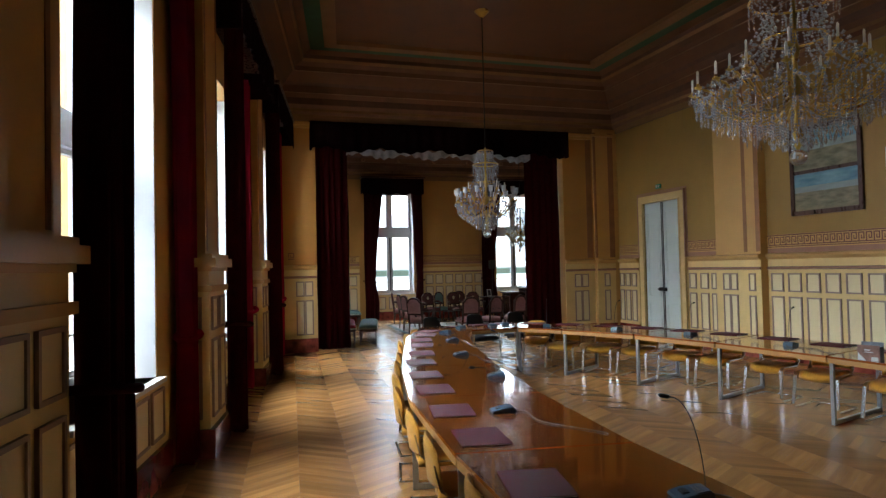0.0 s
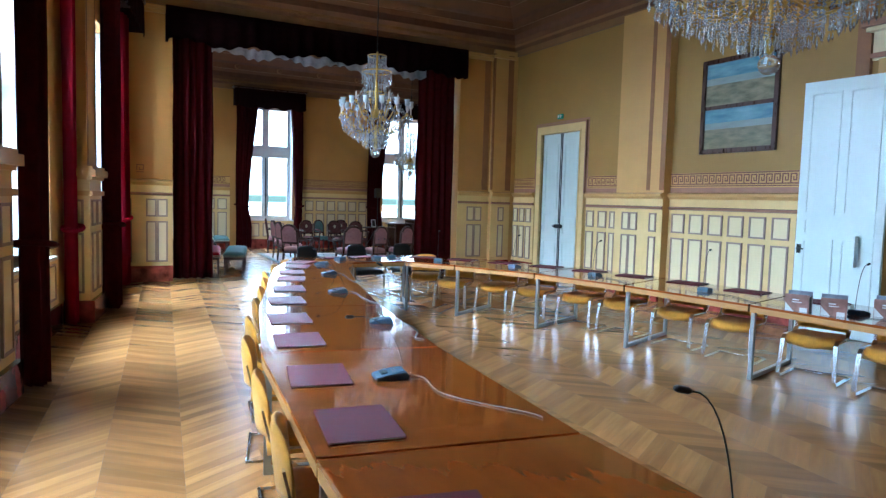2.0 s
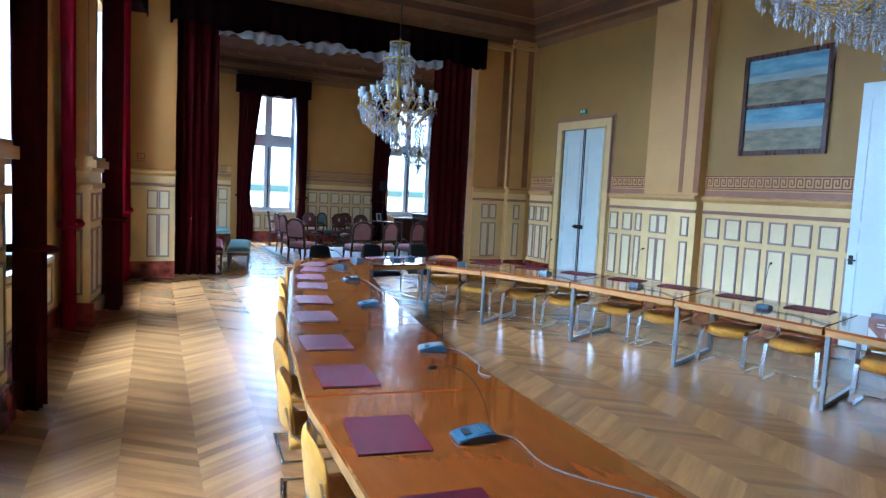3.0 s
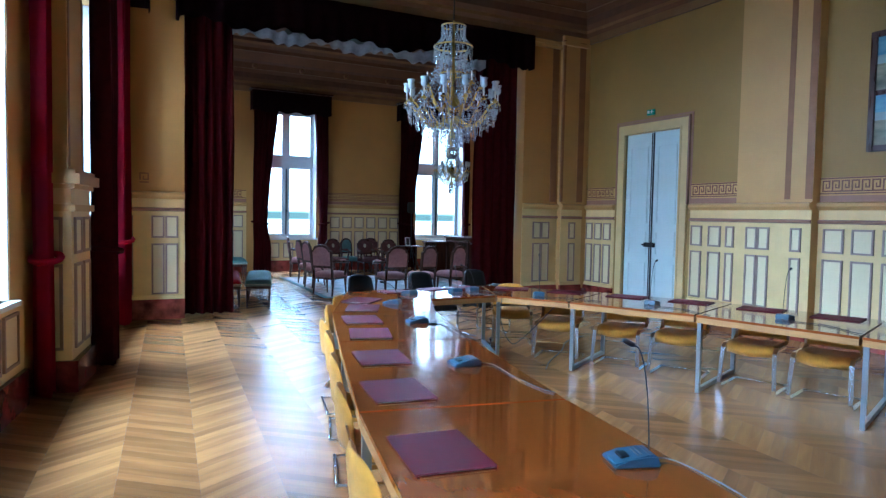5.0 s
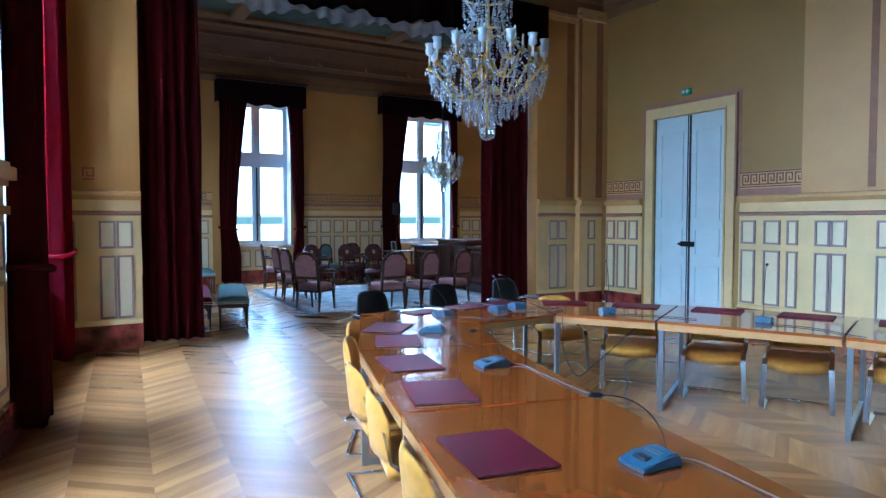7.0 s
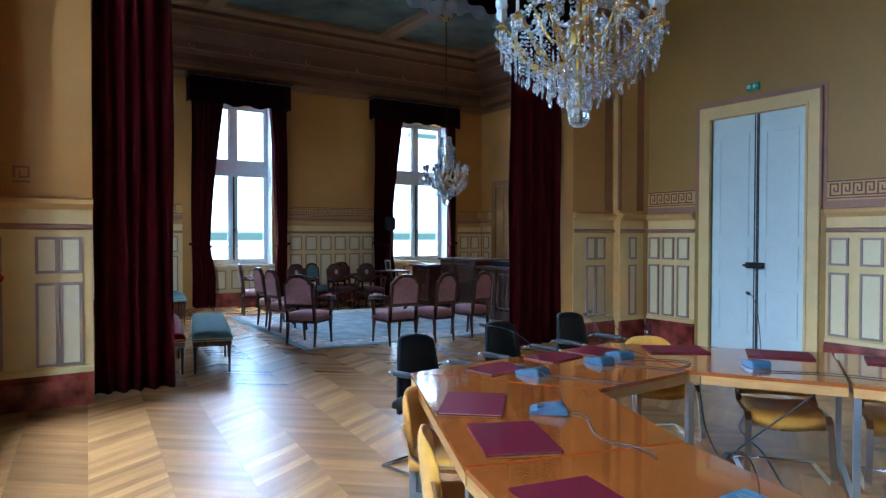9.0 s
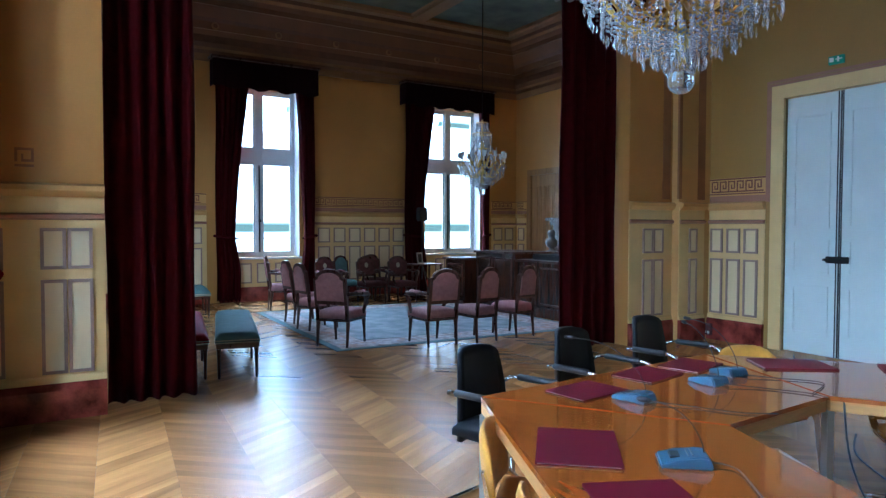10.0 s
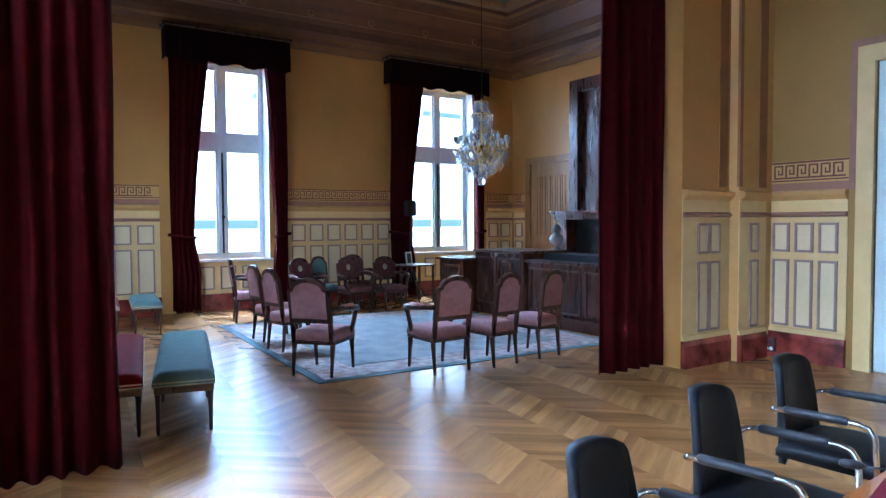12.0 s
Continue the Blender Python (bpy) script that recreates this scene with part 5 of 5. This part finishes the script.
def microphone(x, y, z, rz, reach=0.14, tall=0.38, sway=0.0, group="desk microphones"):
    t = thing("microphone", "blue-grey desk microphone with a thin black gooseneck", "microphone", pose(x, y, z, 0, 0, rz) @ Matrix.Scale(1.06, 4), group)
    bm = bmesh.new()
    prof = [(-0.085, 0.0), (-0.085, 0.016), (-0.03, 0.030), (0.045, 0.044), (0.070, 0.040), (0.085, 0.0)]
    L = [bm.verts.new((-0.062 if p[0] < 0 else -0.055, p[0], p[1])) for p in prof]
    R = [bm.verts.new((0.062 if p[0] < 0 else 0.055, p[0], p[1])) for p in prof]
    n = len(prof)
    for i in range(n):
        bm.faces.new((L[i], L[(i + 1) % n], R[(i + 1) % n], R[i]))
    bm.faces.new(L)
    bm.faces.new(R[::-1])
    bmesh.ops.bevel(bm, geom=bm.edges[:], offset=0.006, segments=2, affect="EDGES")
    part("base", bm, MICBLUE, t, "blue-grey wedge base")
    part("button", boxes((-0.03, -0.05, 0.022, 0.03, -0.015, 0.034), bevel=0.003), BLACKPLASTIC, t)
    part("speaker_slot", boxes((-0.035, 0.005, 0.036, 0.035, 0.009, 0.040), (-0.035, 0.018, 0.039, 0.035, 0.022, 0.043)), CABLE, t)
    pts = [(sway * k * k, 0.06 - reach * k ** 1.6, 0.042 + tall * math.sin(k * math.pi * 0.5)) for k in [i / 10 for i in range(11)]]
    part("gooseneck", tube(bmesh.new(), pts, 0.0024, 6), BLACKPLASTIC, t)
    a, b = Vector(pts[-2]), Vector(pts[-1])
    d = (b - a).normalized()
    part("capsule", tube(bmesh.new(), [b, b + d * 0.012, b + d * 0.04, b + d * 0.05], [0.004, 0.0095, 0.0095, 0.005], 10), BLACKPLASTIC, t)
    return t


def cable(pts, label="thin grey microphone cable lying on the table", mat=CABLE, r=0.0031):
    q = []
    for i in range(len(pts) - 1):
        p0, p1, p2, p3 = [Vector(pts[max(0, min(len(pts) - 1, j))]) for j in (i - 1, i, i + 1, i + 2)]
        for k in range(6):
            s = k / 6
            q.append(0.5 * ((2 * p1) + (p2 - p0) * s + (2 * p0 - 5 * p1 + 4 * p2 - p3) * s * s + (3 * p1 - p0 - 3 * p2 + p3) * s ** 3))
    q.append(Vector(pts[-1]))
    ob = part("cable", tube(bmesh.new(), q, r, 6), mat)
    return tagged(ob, label, "cable", "microphone cables")


ZT = TT + 0.001
first_f, first_m = None, None
for seams in (LEFT, RIGHT):
    for n, (a, b) in enumerate(zip(seams, seams[1:])):
        o0, o1, i0, i1 = Vector(a[0]), Vector(b[0]), Vector(a[1]), Vector(b[1])
        if seams is RIGHT and n == 5:
            continue
        for q in ((0.26, 0.75) if seams is RIGHT else (0.18, 0.56) if n == 7 else (0.20, 0.68) if n == 6 else (0.19, 0.66)):
            e, i = o0.lerp(o1, q), i0.lerp(i1, q)
            d = (i - e).normalized()
            p = e + d * (0.24 + rng.uniform(-0.02, 0.03))
            rz = math.degrees(math.atan2(d.y, d.x)) + rng.uniform(-5, 5)
            if first_f is None:
                first_f = folder(p.x, p.y, ZT, rz)
            else:
                copy_thing(first_f, pose(p.x, p.y, ZT, 0, 0, rz))
        q = 0.53 + rng.uniform(-0.04, 0.04)
        e, i = o0.lerp(o1, q), i0.lerp(i1, q)
        d = (i - e).normalized()
        p = e + d * (0.74 if seams is LEFT else 0.70)
        if seams is LEFT and n >= 2:
            p = Vector(((1.20, -0.95), (1.10, 0.97), (1.63, 2.39), (1.83, 4.00), (2.22, 5.50), (2.48, 6.65))[n - 2])
        rz = math.degrees(math.atan2(d.y, d.x)) - 90 + rng.uniform(-12, 12)
        if first_m is None:
            first_m = microphone(p.x, p.y, ZT, rz)
        elif seams is LEFT and n >= 3:
            microphone(p.x, p.y, ZT, rz, *((0.26, 0.28, 0.10), (0.06, 0.36, 0.0), (0.20, 0.18, -0.06), (0.18, 0.16, 0.05), (0.16, 0.15, -0.04))[n - 3])
        else:
            copy_thing(first_m, pose(p.x, p.y, ZT, 0, 0, rz))
        side = Vector((-d.y, d.x)) * (1 if seams is LEFT else -1)
        c = p + d * 0.085
        z = ZT + 0.005
        cable([(c.x, c.y, z + 0.008), (*(c + d * 0.08 - side * 0.05), z), (*(c + d * 0.10 - side * 0.35), z), (*(e.lerp(i, 1.0) - d * 0.06 - side * 0.62), z), (*(e.lerp(i, 1.0) - d * 0.02 - side * 0.70), z)], *(() if seams is LEFT and n < 7 else ("thin dark microphone cable lying on the table", DARKCABLE)))
for x, y, rz in ((2.90, 7.58, 98), (3.45, 7.68, 102), (3.86, 7.72, 104)):
    copy_thing(first_f, pose(x, y, ZT, 0, 0, rz - 180) @ Matrix.Scale(0.84, 4))
for x, y, rz, s in ((2.98, 7.34, 190, 0.12), (3.58, 7.38, 176, -0.1), (3.86, 7.46, 168, 0.05)):
    microphone(x, y, ZT, rz, 0.30, 0.22, s)
    cable([(x, y - 0.08, ZT + 0.012), (x + 0.12, y - 0.22, ZT + 0.005), (x + 0.22, y - 0.40, ZT + 0.005), (min(x + 0.35, 3.80), y - 0.50, ZT + 0.005)], "thin dark microphone cable lying on the table", DARKCABLE)


def brochure_stand(x, y, rz):
    t = thing("brochure_box", "folded card box of brown printed brochures on the table", "box", pose(x, y, ZT, 0, 0, rz) @ Matrix.Scale(0.78, 4), "brochure boxes")
    part("front", boxes((-0.13, -0.08, 0, 0.13, -0.072, 0.20), bevel=0.002), BROCHURE, t, "brown-red printed card")
    part("back", boxes((-0.13, 0.072, 0, 0.13, 0.08, 0.23), bevel=0.002), GREYPRINT, t, "grey printed card")
    part("side", boxes((-0.13, -0.072, 0, -0.122, 0.072, 0.18)), GREYPRINT, t)
    part("side", boxes((0.122, -0.072, 0, 0.13, 0.072, 0.18)), GREYPRINT, t)
    part("white_corner", plate([(-0.125, 0.0), (-0.03, 0.0), (-0.125, 0.10)], -0.083, -0.0805), PAPER, t)
    for b in ((0.03, 0.0, 0.11, 0.05), (-0.05, 0.13, 0.02, 0.145), (-0.05, 0.105, 0.05, 0.115)):
        part("white_block", boxes((b[0], -0.083, b[1], b[2], -0.0805, b[3])), PAPER, t)


brochure_stand(5.47, 1.70, -68)
brochure_stand(5.55, 1.42, -60)
brochure_stand(5.95, 1.18, -68)
brochure_stand(6.02, 0.88, -60)

# ---- small things by the wall ----
socket = thing("socket_box", "dark double socket box on the marble baseboard in the corner", "socket", EAST @ pose(0.34, -0.05, 0))
part("socket_case", boxes((-0.06, -0.05, 0.06, 0.06, 0, 0.22), bevel=0.006), MAROON, socket)
for c in (-0.027, 0.027):
    part("outlet", lathe(bmesh.new(), [(0.020, 0), (0.022, 0.004), (0.018, 0.008), (0.012, 0.006)], 12), PAPER, socket, "white round outlet", pose(c, -0.05, 0.10, 90, 0, 0))
cable([(4.12, 6.30, 0.006), (4.41, 6.62, 0.006), (4.90, 7.05, 0.006), (5.32, 7.50, 0.006), (5.80, 7.75, 0.006)], "dark cable lying across the floor under the tables", DARKCABLE, 0.006)
cable([(3.90, 6.86, 0.735), (3.86, 6.80, 0.45), (3.96, 6.74, 0.22), (4.12, 6.70, 0.30), (4.26, 6.28, 0.73)], "dark cable hanging in a loop under the tables", DARKCABLE, 0.005)

# ---- painting ----
pic = thing("painting", "landscape diptych in a plain brown wooden frame", "painting", EAST)
ua, ub, za, zb = 5.78, 7.17, 2.54, 4.04
zm = (za + zb) / 2 - 0.02
f = 0.075
part("frame", boxes((ua, -0.05, za, ua + f, 0, zb), (ub - f, -0.05, za, ub, 0, zb), (ua + f, -0.05, za, ub - f, 0, za + f), (ua + f, -0.05, zb - f, ub - f, 0, zb), (ua + f, -0.05, zm - 0.03, ub - f, 0, zm + 0.03), bevel=0.006), DARKWOOD, pic, "brown wooden frame")
for z0, z1 in ((za + f, zm - 0.03), (zm + 0.03, zb - f)):
    h = z1 - z0
    part("canvas", boxes((ua + f, -0.022, z0, ub - f, -0.004, z0 + h * 0.50, 0), (ua + f, -0.022, z0 + h * 0.50, ub - f, -0.004, z0 + h * 0.66, 1), (ua + f, -0.022, z0 + h * 0.66, ub - f, -0.004, z1, 2)), [PICLAND, PICHAZE, PICSKY], pic, "painted fields under a blue sky")

# ---- chandeliers ----


def drop(bm, p, r, h):
    p, r, h = Vector(p), r * 1.3, h * 1.2
    top, bot = bm.verts.new(p), bm.verts.new(p - Vector((0, 0, h)))
    k0 = rng.uniform(0, 6)
    mid = [bm.verts.new(p + Vector((r * math.cos(k0 + a), r * math.sin(k0 + a), -h * 0.62))) for a in (0, 1.57, 3.14, 4.71)]
    for i in range(4):
        bm.faces.new((top, mid[i], mid[(i + 1) % 4]))
        bm.faces.new((bot, mid[(i + 1) % 4], mid[i]))


def bead(bm, p, r):
    drop(bm, Vector(p) + Vector((0, 0, r)), r, 2 * r)


def chandelier(x, y, zb, R, H, n, ceil, shades, label, ball=0.075):
    """zb: the bottom of the lowest ball; H: the height of the body; n arms on the outer ring."""
    t = thing("chandelier", label, "chandelier", pose(x, y, 0), "crystal chandeliers")
    z0 = zb + 2 * ball
    bm = bmesh.new()
    lathe(bm, [(0.01, z0), (0.03, z0 + 0.03), (0.015, z0 + 0.07), (0.05, z0 + 0.12), (0.025, z0 + 0.18), (0.02, z0 + 0.35), (0.055, z0 + 0.42), (0.07, z0 + 0.5), (0.03, z0 + 0.58), (0.02, z0 + 0.75), (0.045, z0 + 0.85), (0.02, z0 + 0.95), (0.015, zb + H), (0.008, zb + H + 0.02)], 12)
    part("stem", bm, GILT, t, "gilt bronze stem")
    part("rod", tube(bmesh.new(), [(0, 0, zb + H), (0, 0, ceil)], 0.009, 6), IRON, t, "thin dark rod")
    part("ceiling_rose", lathe(bmesh.new(), [(0.03, ceil - 0.12), (0.09, ceil - 0.06), (0.14, ceil - 0.01), (0.14, ceil)], 14), GILT, t)
    part("ball", lathe(bmesh.new(), [(ball * math.sin(math.pi * k / 9) + 0.001, zb + ball - ball * math.cos(math.pi * k / 9)) for k in range(10)], 14), BALLGLASS, t, "cut crystal ball")
    for rr, zz in ((0.15 * R / 0.57, zb + H - 0.05), (0.24 * R / 0.57, zb + H * 0.82), (0.17 * R / 0.57, zb + H * 0.62)):
        pts = [(rr * math.cos(a), rr * math.sin(a), zz) for a in [2 * math.pi * k / 24 for k in range(24)]]
        part("ring", tube(bmesh.new(), pts, 0.010, 6, closed=True), GILT, t)
    za = zb + H * 0.30
    crystals, beads = bmesh.new(), bmesh.new()
    tiers = ((n, R, za), (max(6, n // 2), R * 0.62, za + 0.20))
    tips = []
    for cnt, rad, zz in tiers:
        for k in range(cnt):
            a = 2 * math.pi * (k + 0.5 * (rad < R)) / cnt
            c, s = math.cos(a), math.sin(a)
            pts = []
            for j in range(9):
                q = j / 8
                pts.append((c * (0.04 + (rad - 0.04) * q), s * (0.04 + (rad - 0.04) * q), zz + 0.06 - 0.17 * math.sin(math.pi * min(q * 1.15, 1)) + 0.10 * q * q))
            arm = part("arm", tube(bmesh.new(), pts, [0.015 - 0.005 * j / 8 for j in range(9)], 6), GILT, t)
            p = Vector(pts[-1])
            tips.append((p, a, rad))
            part("cup", lathe(bmesh.new(), [(0.006, p.z - 0.01), (0.035, p.z + 0.005), (0.038, p.z + 0.012), (0.014, p.z + 0.02), (0.016, p.z + 0.04)], 10, p.x, p.y), GILT, arm)
            part("candle", lathe(bmesh.new(), [(0.010, p.z + 0.03), (0.010, p.z + 0.14), (0.004, p.z + 0.155)], 8, p.x, p.y), CANDLE, arm)
            if shades and rad == R:
                part("shade", lathe(bmesh.new(), [(0.012, p.z + 0.13), (0.034, p.z + 0.145), (0.040, p.z + 0.175), (0.034, p.z + 0.205), (0.046, p.z + 0.24), (0.043, p.z + 0.24), (0.028, p.z + 0.20), (0.0, p.z + 0.17)], 10, p.x, p.y), PORCELAIN, arm, "frosted tulip shade")
            for m2 in range(5):
                b = 2 * math.pi * m2 / 5
                drop(crystals, (p.x + 0.036 * math.cos(b), p.y + 0.036 * math.sin(b), p.z), 0.009, rng.uniform(0.045, 0.07))
            q2 = Vector((c * 0.2 * R, s * 0.2 * R, zb + H * 0.80))
            for j in range(1, 16):
                f2 = j / 16
                pt = q2.lerp(p, f2)
                pt.z -= 0.16 * 4 * f2 * (1 - f2) * R
                bead(beads, pt, rng.uniform(0.010, 0.015))
    outer = [x2 for x2 in tips if x2[2] == R]
    for i in range(len(outer)):
        a, b = outer[i][0], outer[(i + 1) % len(outer)][0]
        for j in range(1, 10):
            f2 = j / 10
            pt = a.lerp(b, f2)
            pt.z -= 0.10 * 4 * f2 * (1 - f2) + 0.01
            bead(beads, pt, rng.uniform(0.010, 0.015))
        f2 = 0.5
        drop(crystals, a.lerp(b, 0.5) - Vector((0, 0, 0.11)), 0.011, 0.08)
    for rr, drp, cnt in ((R * 0.93, 0.02, 26), (R * 0.80, 0.07, 28), (R * 0.66, 0.12, 24), (R * 0.52, 0.17, 20), (R * 0.38, 0.21, 16), (R * 0.25, 0.25, 12), (R * 0.14, 0.27, 8)):
        cnt = int(1.5 * cnt * max(1, R / 0.45))
        for k in range(cnt):
            a = 2 * math.pi * (k + rng.uniform(-0.3, 0.3)) / cnt
            zz = za - drp * H / 1.5 + rng.uniform(-0.03, 0.03)
            drop(crystals, (rr * math.cos(a), rr * math.sin(a), zz), rng.uniform(0.006, 0.010), rng.uniform(0.04, 0.08))
            for j in range(5):
                bead(beads, (rr * math.cos(a), rr * math.sin(a), zz + 0.025 * (j + 1)), 0.008)
    for rr, zz, cnt in ((0.15 * R / 0.57, zb + H - 0.05, 14), (0.24 * R / 0.57, zb + H * 0.82, 20), (0.17 * R / 0.57, zb + H * 0.62, 16)):
        for k in range(cnt):
            a = 2 * math.pi * k / cnt
            for j in range(4):
                bead(beads, (rr * math.cos(a), rr * math.sin(a), zz - 0.025 * (j + 1)), 0.008)
            drop(crystals, (rr * math.cos(a), rr * math.sin(a), zz - 0.12), 0.008, rng.uniform(0.05, 0.08))
    # strands that clothe the stem from the crown to the arms
    for (ra, z_a), (rb, z_b) in (((0.15, zb + H - 0.05), (0.24, zb + H * 0.82)), ((0.24, zb + H * 0.82), (0.17, zb + H * 0.62)), ((0.17, zb + H * 0.62), (0.45, za + 0.12))):
        for k in range(18):
            a = 2 * math.pi * (k + rng.uniform(-0.2, 0.2)) / 18
            for j in range(14):
                f2 = j / 14
                rr = (ra + (rb - ra) * f2 - 0.05 * math.sin(math.pi * f2)) * R / 0.57
                bead(beads, (rr * math.cos(a), rr * math.sin(a), z_a + (z_b - z_a) * f2), rng.uniform(0.007, 0.011))
    for k in range(10):
        a = 2 * math.pi * k / 10
        drop(crystals, (0.05 * math.cos(a), 0.05 * math.sin(a), z0 + 0.14), 0.009, 0.11)
    tagged(part("crystal_fringe", crystals, CRYSTAL, t, "cut crystal drops"), kind="stuff")
    tagged(part("bead_garland", beads, BEADGLASS, t, "strings of crystal beads"), kind="stuff")
    return t


chandelier(3.86, 0.96, 2.58, 0.82, 1.75, 18, 6.44, False, "large gilt and crystal chandelier with ivory candles", 0.07)
chandelier(3.62, 7.62, 2.30, 0.54, 1.62, 14, 6.44, True, "gilt and crystal chandelier with frosted tulip shades")
chandelier(8.12, 16.14, 2.21, 0.46, 1.5, 12, 6.25, True, "crystal chandelier with frosted tulip shades")

# ---- parquet ----
PW, ROWW, LEAN = 0.105, 0.46, 0.72   # plank width along the row, row width, rise of a plank across its row
FA = radians(4.5)
NEAR_MESH = {}
verts, faces, mats = [], [], []
near = 0
rows = range(-6, 28)


def to_floor(p, q):
    return (p * math.cos(FA) + q * math.sin(FA), -p * math.sin(FA) + q * math.cos(FA))


def plank_mesh(s):
    if s not in NEAR_MESH:
        g = 0.0005
        rise = LEAN * ROWW * s
        bm = bmesh.new()
        prism(bm, [(g, g), (ROWW - g, rise + g), (ROWW - g, rise + PW - g), (g, PW - g)], -0.004, 0.0)
        bmesh.ops.recalc_face_normals(bm, faces=bm.faces)
        me = bpy.data.meshes.new("plank")
        bm.to_mesh(me)
        bm.free()
        me.materials.append(PARQ_AO if s > 0 else PARQ_BO)
        NEAR_MESH[s] = me
    return NEAR_MESH[s]


for r in rows:
    s = 1 if r % 2 else -1
    p0 = r * ROWW - 0.4
    rise = LEAN * ROWW * s
    for k in range(-76, 196):
        q0 = k * PW + (0 if s > 0 else LEAN * ROWW)
        cx, cy = to_floor(p0 + ROWW / 2, q0 + rise / 2)
        if not (-3.2 < cx < 11.3 and -6.6 < cy < 19.1):
            continue
        if cy < 11.9 and cx > 8.8:
            continue
        if near < 300 and 0.3 < cx < 3.2 and 8.2 < cy < 11.6:
            x, y = to_floor(p0, q0)
            share("plank", plank_mesh(s), floor, pose(x, y, 0, 0, 0, -4.5))
            near += 1
            continue
        g = 0.0005
        i = len(verts)
        for a, b in ((p0 + g, q0 + g), (p0 + ROWW - g, q0 + rise + g), (p0 + ROWW - g, q0 + rise + PW - g), (p0 + g, q0 + PW - g)):
            verts.append((*to_floor(a, b), 0.0))
        faces.append((i, i + 1, i + 2, i + 3))
        mats.append(0 if s > 0 else 1)
me = bpy.data.meshes.new("planks")
me.from_pydata(verts, [], faces)
me.materials.append(PARQ_A)
me.materials.append(PARQ_B)
me.polygons.foreach_set("material_index", mats)
rest = new("planks", me)
rest.parent = floor
tagged(rest, kind="stuff")
